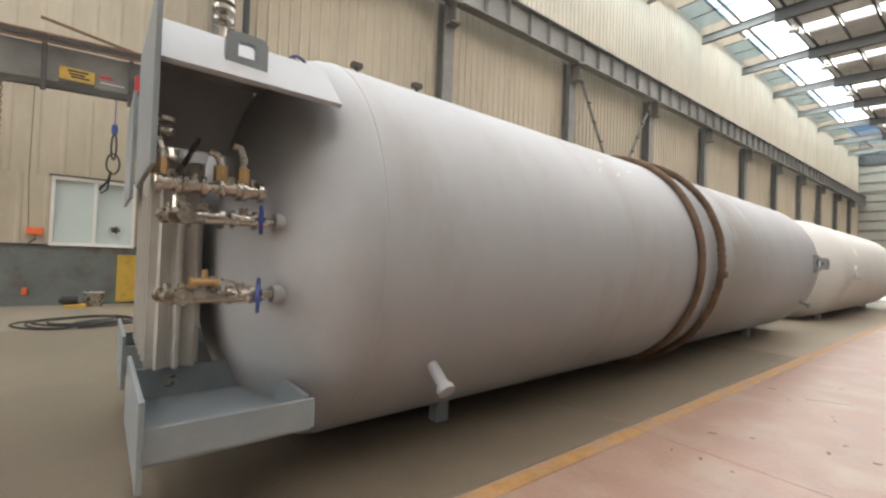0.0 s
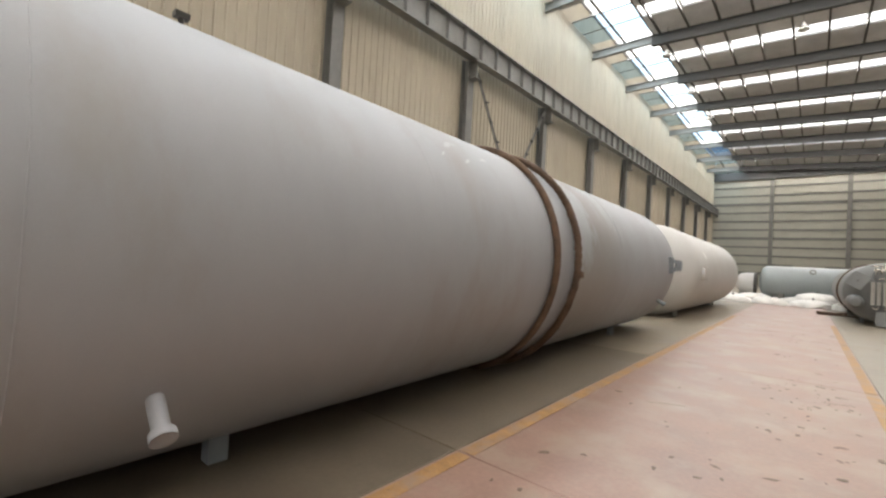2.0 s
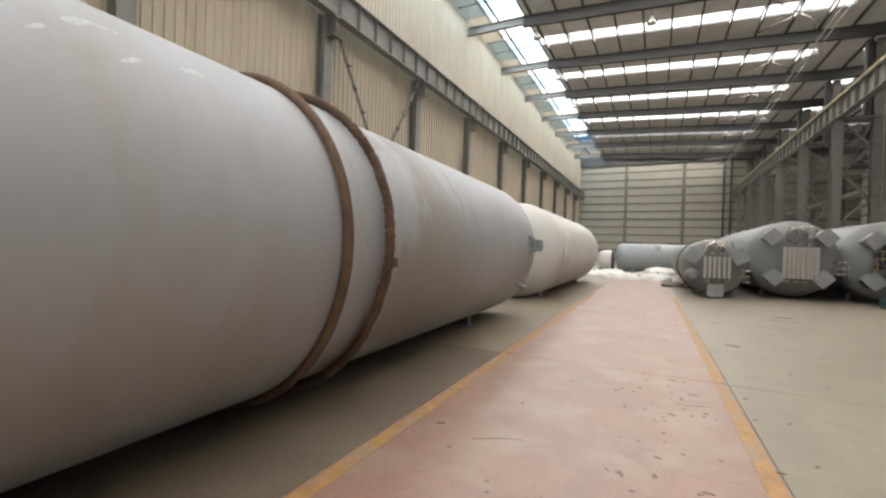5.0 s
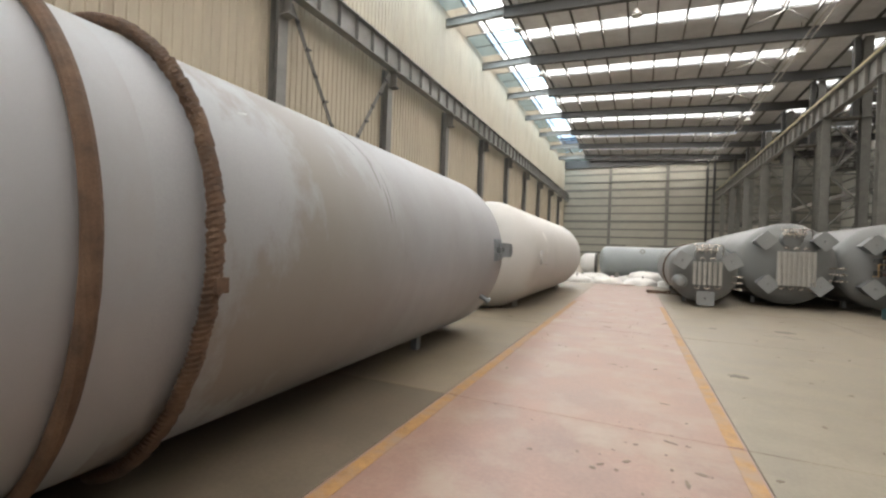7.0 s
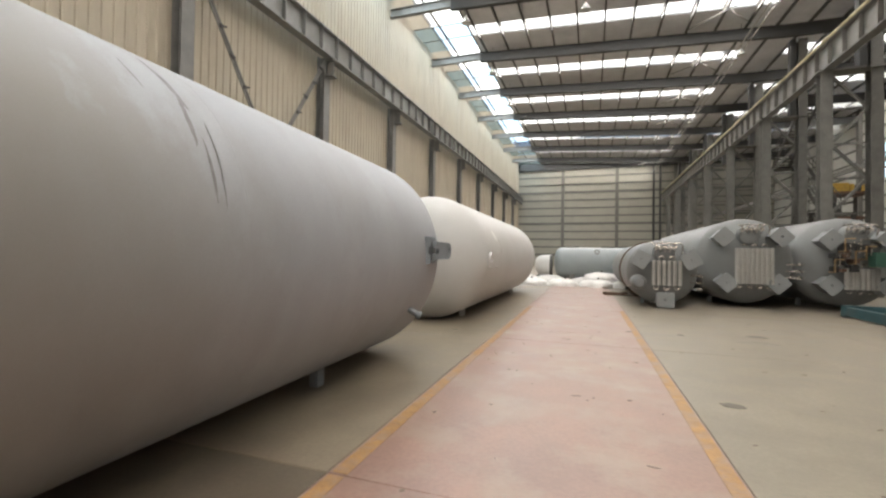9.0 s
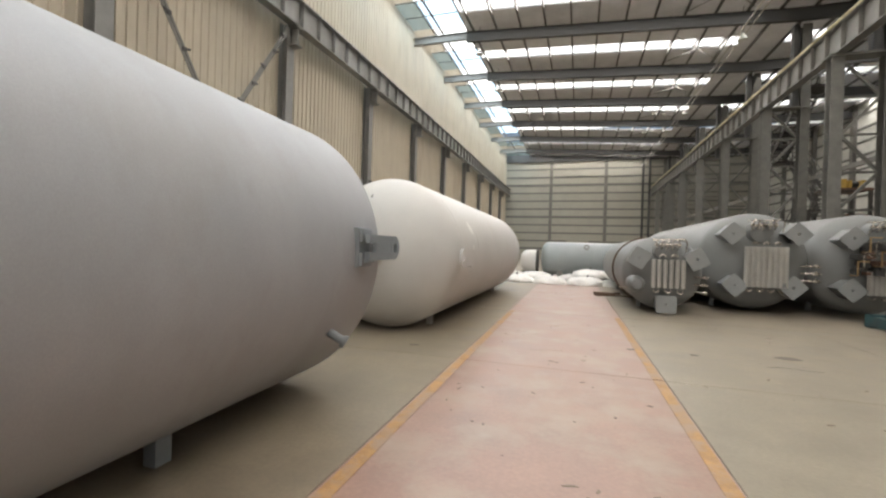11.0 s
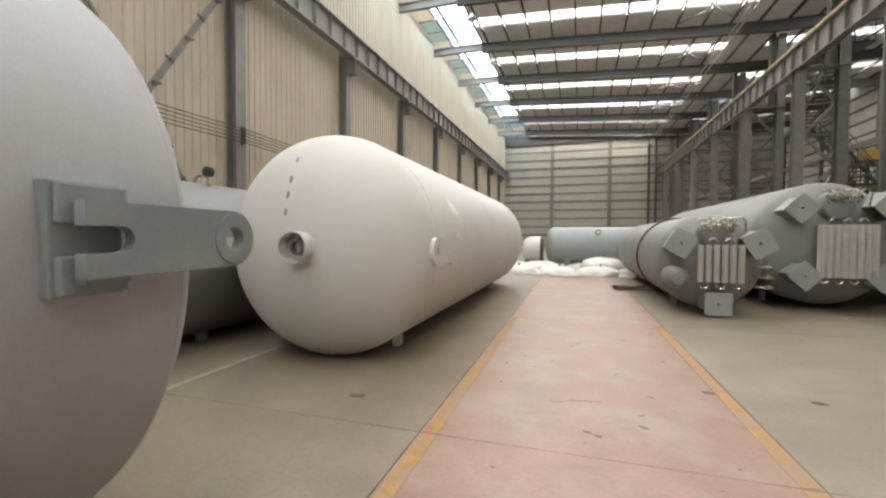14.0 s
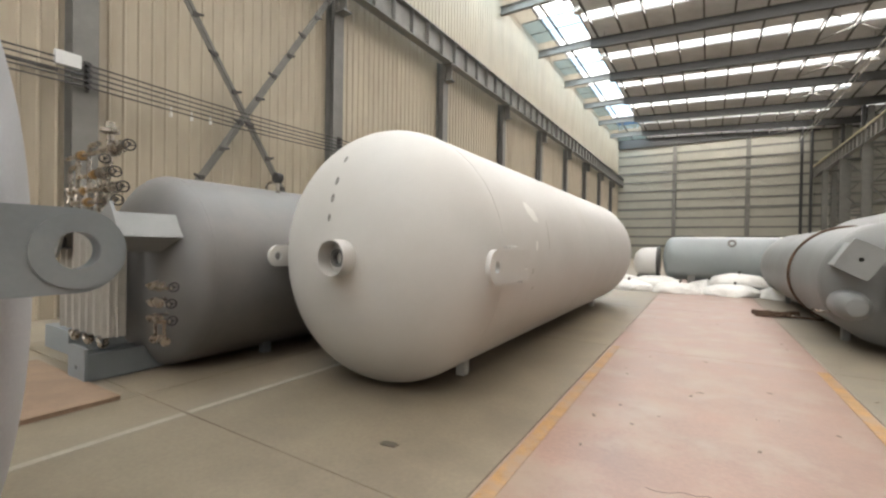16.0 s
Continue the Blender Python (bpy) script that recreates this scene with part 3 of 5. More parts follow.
# crossed bracing with bolts and pipe stubs
br = thing("cross_bracing", (XW + 0.45, 20, 3.0), "grey steel cross bracing with small clamps between two columns", "bracing")
B0 = [((XW + 0.42, 17.65, 9.0), (XW + 0.42, 23.15, 0.1)), ((XW + 0.47, 23.15, 9.0), (XW + 0.47, 17.65, 0.1))]
for p, q in B0:
    bm = bmesh.new()
    bar(bm, p, q, 0.16, 0.03, up=(1, 0, 0))
    bar(bm, p, q, 0.02, 0.1, up=(1, 0, 0))
    part("brace", bm, M["column"], br)
    for k in range(12):
        f = (k + 0.6) / 12.5
        c = Vector(p).lerp(Vector(q), f)
        bm = bmesh.new()
        sgn = 1 if k % 2 else -1
        rod(bm, c + Vector((0.04, 0, 0)), c + Vector((0.05, sgn * 0.16, 0.05)), 0.03)
        box(bm, c.x, c.y - 0.05, c.z - 0.05, c.x + 0.07, c.y + 0.05, c.z + 0.05)
        part("clamp", bm, M["conduit"], br)

# five horizontal conduits along the wall
for k in range(5):
    z = 4.22 + 0.1 * k
    bm = bmesh.new()
    tube(bm, [(XW + 0.5, 11.3 + 0.5 * j, z - 0.05 * math.sin(math.pi * ((0.5 * j) % 6) / 6)) for j in range(37)], 0.016, 6)
    tagged(part("wall_cable", bm, M["conduit"]), "thin dark cable strung along the wall columns", "cable", "wall cables")
for y in (17.4, 23.4, 29.4):
    bt = thing("cable_bracket", (XW + 0.45, y, 4.15), "dark cable bracket with insulators on a column", "bracket", "cable brackets")
    solid("plate", M["conduit"], (XW + 0.385, y - 0.03, 4.15, XW + 0.44, y + 0.03, 4.7), parent=bt)
    for k in range(5):
        bm = bmesh.new()
        rod(bm, (XW + 0.44, y, 4.22 + 0.1 * k), (XW + 0.54, y, 4.22 + 0.1 * k), 0.04)
        part("insulator", bm, M["black"], bt)
fl = thing("floodlight", (XW + 0.6, 17.1, 4.6), "small pale floodlight fixed to a wall column", "lamp")
bm = bmesh.new()
box(bm, XW + 0.42, 16.95, 4.5, XW + 0.52, 17.3, 4.74)
part("housing", bm, M["lamp_white"], fl, bevel=0.01)
bm = bmesh.new()
rod(bm, (XW + 0.44, 17.25, 4.6), (XW + 0.38, 17.42, 4.6), 0.02)
part("arm", bm, M["conduit"], fl)
cd = []
for k in range(9):
    a = math.pi / 2 * k / 8
    cd.append((XW + 0.08, 16.32 - 0.16 * math.cos(a) + 0.16, 4.34 + 0.16 * math.sin(a)))
bm = bmesh.new()
tube(bm, [(XW + 0.08, 16.32, 0.0), (XW + 0.08, 16.32, 2.5)] + cd + [(XW + 0.08, 17.1, 4.5)], 0.025, 8)
tagged(part("wall_conduit", bm, M["conduit"], smooth=True), "dark bent conduit running up the ribbed wall", "conduit")
for y, z in ((18.75, 4.1), (19.15, 4.12), (19.55, 4.14)):
    bm = bmesh.new()
    rod(bm, (XW + 0.5, y, z), (XW + 0.5, y, z + 0.16), 0.012, 6)
    rod(bm, (XW + 0.5, y, z - 0.04), (XW + 0.5, y, z + 0.03), 0.03, 8)
    tagged(part("cable_clip", bm, M["frame_white"]), "small white hanger clip on a wall cable", "clip", "cable clips")

# lattice columns of the inner row and their crane girder
XR1, XR2 = 9.3, 10.9
lat = thing("lattice_column", (XR1, 0, 0), "tall grey steel lattice column with two legs and lacing", "column", "inner lattice columns")
for x, zt in ((XR1, 9.0), (XR2, 13.2)):
    bm = bmesh.new()
    box(bm, x - 0.2, -0.2, 0, x + 0.2, -0.17, zt)
    box(bm, x - 0.2, 0.17, 0, x + 0.2, 0.2, zt)
    box(bm, x - 0.015, -0.17, 0, x + 0.015, 0.17, zt)
    part("leg", bm, M["lattice"], lat)
for k in range(6):
    z = 0.5 + 1.4 * k
    bm = bmesh.new()
    a, b = ((XR1 + 0.2, 0, z), (XR2 - 0.2, 0, z + 1.4))
    if k % 2:
        a, b = (XR2 - 0.2, 0, z), (XR1 + 0.2, 0, z + 1.4)
    bar(bm, a, b, 0.1, 0.1)
    part("lacing", bm, M["lattice"], lat)
    bm = bmesh.new()
    bar(bm, (XR1 + 0.2, 0, z), (XR2 - 0.2, 0, z), 0.08, 0.08)
    part("strut", bm, M["lattice"], lat)
solid("cap", M["lattice"], (XR1 - 0.3, -0.3, 9.0, XR2 + 0.2, 0.3, 9.08), parent=lat)
solid("upper_leg", M["dark_steel"], (10.35, -0.17, 9.08, 10.6, 0.17, 13.2), parent=lat)
lat.location.y = -6.0
for k in range(-3, 13):
    if k == 0:
        continue
    copy_thing(lat, Matrix.Translation((XR1, -6.0 + 6.0 * k, 0)))
gr = crane_girder("crane_girder", XR1, -10.0, YE - 0.4, 9.08, 10.1, "long steel crane girder with a yellowed rail on the lattice columns")
bm = bmesh.new()
bar(bm, (XR1 - 0.12, -10, 10.16), (XR1 - 0.12, YE - 0.4, 10.16), 0.2, 0.1)
part("crane_rail", bm, M["rail"], gr, "yellowed crane rail")
for z, x in ((2.6, XR2 + 0.25), (5.4, XR2 + 0.25)):
    bm = bmesh.new()
    bar(bm, (x, -9, z), (x, YE - 1, z), 0.12, 0.2)
    tagged(part("tie_beam", bm, M["column"]), "grey steel tie beam along the lattice columns", "beam", "tie beams")
for x, z in ((8.4, 13.3), (7.9, 13.0)):
    bm = bmesh.new()
    rod(bm, (x, -9, z), (x, YE - 0.6, z), 0.035, 8)
    tagged(part("roof_conduit", bm, M["alu"]), "thin shiny conduit under the roof", "conduit", "roof conduits")

# steel stair in the neighbouring bay
st = thing("steel_stair", (13.5, 42, 0), "dark grey steel stair with railings up to the crane walkway", "stair")
for y0, y1, z0, z1, x in ((44.5, 40.0, 0.0, 4.2, 13.0), (40.0, 44.2, 4.2, 8.0, 14.0), (44.2, 40.2, 8.0, 11.2, 13.0)):
    for dx in (-0.45, 0.45):
        bm = bmesh.new()
        bar(bm, (x + dx, y0, z0), (x + dx, y1, z1), 0.05, 0.25)
        part("stringer", bm, M["conduit"], st)
        bm = bmesh.new()
        for h in (0.55, 1.0):
            bar(bm, (x + dx, y0, z0 + h), (x + dx, y1, z1 + h), 0.04, 0.04)
        for k in range(6):
            f = k / 5
            bar(bm, (x + dx, y0 + (y1 - y0) * f, z0 + (z1 - z0) * f), (x + dx, y0 + (y1 - y0) * f, z0 + (z1 - z0) * f + 1.0), 0.03, 0.03)
        part("railing", bm, M["conduit"], st)
    n = 20
    for k in range(n):
        f = (k + 0.5) / n
        solid("tread", M["conduit"], (x - 0.43, y0 + (y1 - y0) * f - 0.13, z0 + (z1 - z0) * f - 0.02, x + 0.43, y0 + (y1 - y0) * f + 0.13, z0 + (z1 - z0) * f + 0.02), parent=st)
for x0, y0, x1, y1, z in ((12.4, 38.8, 14.6, 40.0, 4.2), (12.4, 44.2, 14.6, 45.4, 8.0), (11.1, 38.9, 13.6, 40.2, 11.2)):
    solid("landing", M["conduit"], (x0, y0, z - 0.12, x1, y1, z), parent=st)
    bm = bmesh.new()
    for h in (0.55, 1.05):
        bar(bm, (x1 - 0.03, y0, z + h), (x1 - 0.03, y1, z + h), 0.04, 0.04)
        bar(bm, (x0, y0 + 0.03, z + h), (x1, y0 + 0.03, z + h), 0.04, 0.04)
    for k in range(4):
        bar(bm, (x0 + (x1 - x0) * k / 3, y0 + 0.03, z), (x0 + (x1 - x0) * k / 3, y0 + 0.03, z + 1.05), 0.03, 0.03)
    part("guard_rail", bm, M["conduit"], st)
for x in (12.5, 14.5):
    for y, zt in ((38.9, 4.1), (45.3, 7.9)):
        bm = bmesh.new()
        bar(bm, (x, y, 0), (x, y, zt), 0.16, 0.16)
        part("post", bm, M["conduit"], st)
deck = thing("work_platform", (15.6, 42.4, 0), "dark steel work platform on four posts", "platform")
solid("deck", M["rust"], (14.7, 41.4, 5.6, 16.8, 43.4, 5.75), parent=deck)
for x in (14.8, 16.7):
    for y in (41.5, 43.3):
        solid("post", M["conduit"], (x - 0.08, y - 0.08, 0, x + 0.08, y + 0.08, 5.6), parent=deck)
for z in (2.2, 4.0):
    solid("tie", M["rust"], (14.8, 41.44, z, 16.7, 41.56, z + 0.18), parent=deck)
hz = thing("hoist_trolley", (15.6, 42.2, 5.75), "yellow crane hoist trolley on a steel platform", "hoist")
solid("gearbox", M["yellow"], (14.9, 41.8, 5.75, 15.7, 42.6, 6.35), parent=hz, bevel=0.03)
solid("end_frame", M["yellow"], (15.75, 41.7, 5.75, 15.9, 42.7, 6.25), (16.4, 41.7, 5.75, 16.55, 42.7, 6.25), parent=hz, bevel=0.015)
bm = bmesh.new()
rod(bm, (15.7, 42.2, 6.05), (16.5, 42.2, 6.05), 0.2, 20)
part("drum", bm, M["dark_steel"], hz, smooth=True)

# crossed wind rods under the roof strips
for ys in STRIPS[7:]:
    wb2 = thing("wind_rods", (6.8, ys, 14.66), "pair of crossed pale roof rods", "roof rods", "roof wind rods")
    for sg in (-1, 1):
        bm = bmesh.new()
        rod(bm, (5.3, ys - sg * 1.7, 14.785 - fall(5.3) + 0.02 * sg), (8.3, ys + sg * 1.7, 14.785 - fall(8.3) + 0.02 * sg), 0.03, 6)
        part("rod", bm, M["steel"], wb2)

# high-bay lamps
hb = None
for x, y in ((-5.9, 29.5), (-5.9, 35.5), (-5.9, 41.5), (0.0, 29.5), (8.0, 35.5), (8.0, 47.5)):
    if hb is None:
        hb = thing("high_bay_lamp", (x, y, 13.5), "white dome high-bay lamp hung from the roof", "lamp", "high-bay lamps")
        bm = bmesh.new()
        lathe(bm, [(0.0, 0.22), (0.07, 0.21), (0.09, 0.12), (0.2, 0.0), (0.24, -0.14), (0.22, -0.15), (0.0, -0.12)], (x, y, 13.5), 20, "z")
        part("shade", bm, M["lamp_white"], hb, smooth=True)
        bm = bmesh.new()
        rod(bm, (x, y, 13.7), (x, y, ZR), 0.015, 6)
        part("hanger", bm, M["conduit"], hb)
    else:
        copy_thing(hb, Matrix.Translation((x, y, 13.5 - fall(x))))

# the hall is drawn on a 6 m grid: set it out at its 7.5 m bays, a little askew to the aisle
HALL = Matrix.Translation((-12.25, 19.65, 0)) @ Matrix.Rotation(radians(-0.65), 4, "Z") @ Matrix.Diagonal((1.2, 1.25, 1.205, 1)) @ Matrix.Translation((9.82, -17.4, 0))
for ob in list(scene.objects):
    if ob.parent is None and ob not in (cam, sun, ground, ws):
        ob.matrix_world = HALL @ ob.matrix_basis

# ---- tanks ----


def head_profile(R, y0, y1, d0, d1, n=14):
    """Cylinder from y0 to y1 with elliptical heads that bulge by d0 and d1."""
    p = [(R * math.sin(math.pi / 2 * k / n), y0 - d0 * math.cos(math.pi / 2 * k / n)) for k in range(n + 1)]
    m = max(2, int((y1 - y0) / 0.8))
    p += [(R, y0 + (y1 - y0) * k / m) for k in range(1, m + 1)]
    p += [(R * math.cos(math.pi / 2 * k / n), y1 + d1 * math.sin(math.pi / 2 * k / n)) for k in range(1, n + 1)]
    return p


def tank_body(root, cx, cz, R, y0, y1, d0, d1, material, seams=(), name="shell", worn=None):
    prof = head_profile(R, y0, y1, d0, d1)
    bm = bmesh.new()
    if worn:
        lathe(bm, [p for p in prof if p[1] < worn[0]] + [(R, worn[0])], (cx, 0, cz), 128)
        part("near_course", bm, material, root, smooth=True)
        bm = bmesh.new()
        lathe(bm, [(R, worn[0])] + [p for p in prof if p[1] > worn[0]], (cx, 0, cz), 128)
        shell = part("far_course", bm, worn[1], root, "dust-stained primer", smooth=True)
    else:
        lathe(bm, prof, (cx, 0, cz), 128)
        shell = part(name, bm, material, root, smooth=True)
    for y in (y0, y1, *seams):
        bm = bmesh.new()
        ring(bm, (cx, y, cz), R - 0.001, 0.005 if y == y0 and R < 1.65 else 0.0018, seg=128, tseg=6)
        part("weld_seam", bm, material, root, smooth=True)
    return shell


def saddle(root, cx, cz, R, y, side, material):
    """A short box foot under the shell that stands on the floor."""
    x = cx + side * R * 0.43
    zt = cz - math.sqrt(R * R - (R * 0.43 + 0.08) ** 2) + 0.05
    solid("foot", material, (x - 0.06, y - 0.07, 0.0, x + 0.06, y + 0.07, zt), parent=root, label="small square steel foot")


def spout(root, p, way, length, r, material):
    way = Vector(way).normalized()
    p = Vector(p)
    bm = bmesh.new()
    rod(bm, p, p + way * length, r, 20)
    rod(bm, p + way * (length - 0.02), p + way * (length + 0.025), r * 1.45, 20)
    rod(bm, p - way * 0.01, p + way * 0.02, r * 1.5, 20, r * 1.05)
    part("pipe_stub", bm, material, root, "short capped pipe stub", smooth=True)


def trunnion(root, x, y, z, side, way, material, length=0.87, h=0.3, off=0.1, raised=True):
    """A lifting plate on the flank: pad, two gussets and a plate with an eye that points along way (+1 or -1 in y)."""
    xp = x + side * off
    bm = bmesh.new()
    box(bm, x - 0.045, y - 0.13, z - 0.21, x + 0.02, y + 0.13, z + 0.21)
    box(bm, x + min(0, side * 0.05), y - 0.11, z + 0.06, x + max(0, side * 0.05), y + 0.13, z + 0.2)
    box(bm, x + min(0, side * 0.05), y - 0.11, z - 0.2, x + max(0, side * 0.05), y + 0.13, z - 0.06)
    part("pad", bm, material, root, bevel=0.008)
    bm = bmesh.new()
    L, r = length, h * 0.47
    m = Matrix(((0, 0, 1, xp), (way, 0, 0, y), (0, 1, 0, z), (0, 0, 0, 1)))
    plate(bm, [(-0.08, 0.05), (-0.08, h / 2), (0.1, h / 2), (0.1, 0.0), (0.0962, 0.0191), (0.0854, 0.0354), (0.0691, 0.0462), (0.05, 0.05)], 0.05, m)
    plate(bm, [(-0.08, -h / 2), (-0.08, -0.05), (0.05, -0.05), (0.0691, -0.0462), (0.0854, -0.0354), (0.0962, -0.0191), (0.1, 0.0), (0.1, -h / 2)], 0.05, m)
    r = h / 2
    cxh = L - r
    outer = [(cxh + r * math.cos(math.pi * (k / 16 - 0.5)), r * math.sin(math.pi * (k / 16 - 0.5))) for k in range(17)]
    outer += [(cxh + (0.1 - cxh) * k / 6, r) for k in range(1, 6)]
    outer += [(0.1, r - h * k / 4) for k in range(5)]
    outer += [(0.1 + (cxh - 0.1) * k / 6, -r) for k in range(1, 6)]
    inner = [(cxh + 0.06 * math.cos(math.pi * (k / 16 - 0.5)), 0.06 * math.sin(math.pi * (k / 16 - 0.5))) for k in range(32)]
    plate_hole(bm, outer, inner, 0.05, m)
    bmesh.ops.recalc_face_normals(bm, faces=bm.faces)
    part("lug_plate", bm, material, root)
    if raised:
        bm = bmesh.new()
        plate_hole(bm, circle(0.122, 32, cxh), circle(0.061, 32, cxh), 0.066, m)
        bmesh.ops.recalc_face_normals(bm, faces=bm.faces)
        part("eye_ring", bm, material, root)
    for s in (-1, 1):
        bm = bmesh.new()
        box(bm, min(x, xp), y - 0.06, z + s * h / 2 - 0.025, max(x, xp), y + 0.1, z + s * h / 2 - 0.001)
        part("gusset", bm, material, root)


def handwheel(root, p, way, r, parent_mat="blue"):
    """A valve wheel with rim, hub and spokes, facing along way."""
    way = Vector(way).normalized()
    q = way.to_track_quat("Z", "Y").to_matrix().to_4x4()
    bm = bmesh.new()
    ring(bm, (0, 0, 0), r, r * 0.16, "z", 20, 6)
    for k in range(3):
        a = 2 * math.pi * k / 3
        rod(bm, (0, 0, 0), (r * math.cos(a), r * math.sin(a), 0), r * 0.1, 6)
    rod(bm, (0, 0, -r * 0.3), (0, 0, r * 0.3), r * 0.25, 10)
    bmesh.ops.transform(bm, matrix=Matrix.Translation(p) @ q, verts=bm.verts)
    part("handwheel", bm, M[parent_mat], root, "blue valve handwheel" if parent_mat == "blue" else "", smooth=True)


def pipe(root, pts, r=0.022, material="inox", name="pipe"):
    bm = bmesh.new()
    tube(bm, pts, r, 10)
    part(name, bm, M[material], root, smooth=True)


def valve(root, p, way, r=0.035, length=0.16, material="inox", name="valve"):
    p, way = Vector(p), Vector(way).normalized()
    bm = bmesh.new()
    rod(bm, p - way * length / 2, p + way * length / 2, r, 12)
    for s in (-1, 1):
        rod(bm, p + way * (s * length / 2 - 0.012), p + way * (s * length / 2 + 0.012), r * 1.5, 12)
    rod(bm, p, p + Vector((0, 0, 0.07)), r * 0.7, 10)
    return part(name, bm, M[material], root, smooth=True)


def fins(root, x0, x1, y0, y1, z0, z1, n, material="alu", fill=0.29):
    """A vaporiser: upright finned tubes joined by bends."""
    for k in range(n):
        x = x0 + (x1 - x0) * (k + 0.5) / n
        w = (x1 - x0) / n * fill
        bm = bmesh.new()
        star = []
        for a in range(48):
            t = 2 * math.pi * a / 48
            q = 1.0 if a % 6 == 0 or a % 6 == 1 else 0.42
            star.append((q * w * 1.25 * math.cos(t), q * (y1 - y0) / 2 * math.sin(t)))
        plate(bm, star, z1 - z0 - 0.12, Matrix.Translation((x, (y0 + y1) / 2, (z0 + z1) / 2)))
        part("fin_tube", bm, M[material], root)
        if k < n - 1:
            x2 = x0 + (x1 - x0) * (k + 1.5) / n
            zz, s = (z1, 1) if k % 2 else (z0, -1)
            bm = bmesh.new()
            tube(bm, [((x + x2) / 2 - (x2 - x) / 2 * math.cos(math.pi * j / 8), (y0 + y1) / 2, zz + s * (x2 - x) / 2 * math.sin(math.pi * j / 8)) for j in range(9)], w * 0.5, 8)
            part("return_bend", bm, M["inox"], root, smooth=True)


def leg_channel(root, cx, cz, rad, ang, y0, y1, material, w=0.72, depth=0.34, end=0.0, hole=True):
    """A channel-shaped leg along y at that angle round the axis: outer plate, two flanges and an end plate."""
    a = radians(ang)
    rad_d, tan_d = Vector((math.cos(a), 0, math.sin(a))), Vector((-math.sin(a), 0, math.cos(a)))
    c = Vector((cx, 0, cz))
    Y = Vector((0, 1, 0))
    bm = bmesh.new()
    bar(bm, c + rad_d * rad + Y * y0, c + rad_d * rad + Y * y1, w, 0.03, up=rad_d)
    part("outer_plate", bm, material, root)
    for s in (-1, 1):
        bm = bmesh.new()
        o = c + rad_d * (rad - depth / 2 - 0.015) + tan_d * (s * (w / 2 - 0.015))
        bar(bm, o + Y * y0, o + Y * y1, 0.03, depth, up=rad_d)
        part("flange", bm, material, root)
    bm = bmesh.new()
    e = w + end
    m = Matrix(((tan_d.x, rad_d.x, 0, 0), (0, 0, 1, 0), (tan_d.z, rad_d.z, 0, 0), (0, 0, 0, 1)))
    m.translation = c + rad_d * (rad - depth / 2) + Y * (y0 - 0.02)
    hw, hd = e / 2, (depth + end) / 2 + 0.04
    if hole:
        n = 16
        outer, inner = [], []
        for k in range(n):
            side, f = divmod(k, 4)
            u = -1 + 0.5 * f
            ox, oy = ((1, u), (-u, 1), (-1, -u), (u, -1))[side]
            cut = 0.96 if f == 0 else 1.0
            outer.append((ox * hw * cut, oy * hd * cut))
            t = math.atan2(oy, ox)
            inner.append((0.035 * math.cos(t), 0.035 * math.sin(t)))
        plate_hole(bm, outer, inner, 0.035, m)
    else:
        plate(bm, [(-hw, -hd), (hw, -hd), (hw, hd), (-hw, hd)], 0.035, m)
    bmesh.ops.recalc_face_normals(bm, faces=bm.faces)
    part("end_plate", bm, material, root)


# big grey tank beside the aisle
CX, CZ, R = -3.835, 1.645, 1.612
T1 = thing("storage_tank", (CX, 9, 0), "huge grey primed cylindrical storage tank on small feet", "tank")
tank_body(T1, CX, CZ, R, 3.93, 16.1, 0.8, 0.33, M["tank"], (6.5, 11.9), worn=(9.1, M["tank_worn"]))
for y in (5.12, 14.1):
    for s in (-1, 1):
        saddle(T1, CX, CZ, R, y, s, M["bracket"])
spout(T1, (-2.5, 4.5, 0.8), (0.75, -0.05, -0.55), 0.26, 0.045, M["tank"])
spout(T1, (-2.48, 15.42, 0.86), (0.8, 0.25, -0.5), 0.22, 0.045, M["bracket"])
trunnion(T1, CX + R + 0.015, 15.66, 1.73, 1, 1, M["bracket"], 0.75, 0.275)
for sx in (1, -1):
    for up in (1, -1):
        xa, xb = CX + sx * 0.42, CX + sx * 1.43
        mm = M["tank"] if up > 0 else M["bracket"]
        if up > 0:
            bm = bmesh.new()
            xm = CX + sx * 1.12
            bar(bm, ((xm + xb) / 2, 2.72, CZ + 1.02), ((xm + xb) / 2, 3.66, CZ + 1.02), 0.44, 0.03, up=(sx * 0.72, 0, 0.69))
            part("slanted_plate", bm, mm, T1)
            solid("web_plate", mm, (min(xa, xm), 2.72, CZ + 1.155, max(xa, xm), 3.6, CZ + 1.185), parent=T1)
            solid("flange", mm, (xa - 0.015, 2.72, CZ + 0.64, xa + 0.015, 3.4, CZ + 1.16), parent=T1)
        else:
            zw = CZ - 1.09
            solid("web_plate", mm, (min(xa, xb), 2.72, zw - 0.015, max(xa, xb), 3.54, zw + 0.015), parent=T1)
            for xx, hh in ((xa, 0.22), (xb, 0.17)):
                solid("flange", mm, (xx - 0.014, 2.72, zw, xx + 0.014, 3.56, zw + hh), parent=T1, bevel=0.004)
            solid("back_plate", mm, (min(xa, xb) + 0.014, 3.5, zw + 0.015, max(xa, xb) - 0.014, 3.53, zw + 0.19), parent=T1)
        z0, z1 = (CZ + 0.34, CZ + 1.22) if up > 0 else (CZ - 1.21, CZ - 0.78)
        solid("end_plate", M["bracket"], (min(xa, xb) - 0.04, 2.695, z0, max(xa, xb) + 0.04, 2.72, z1), parent=T1, bevel=0.004)
bm = bmesh.new()
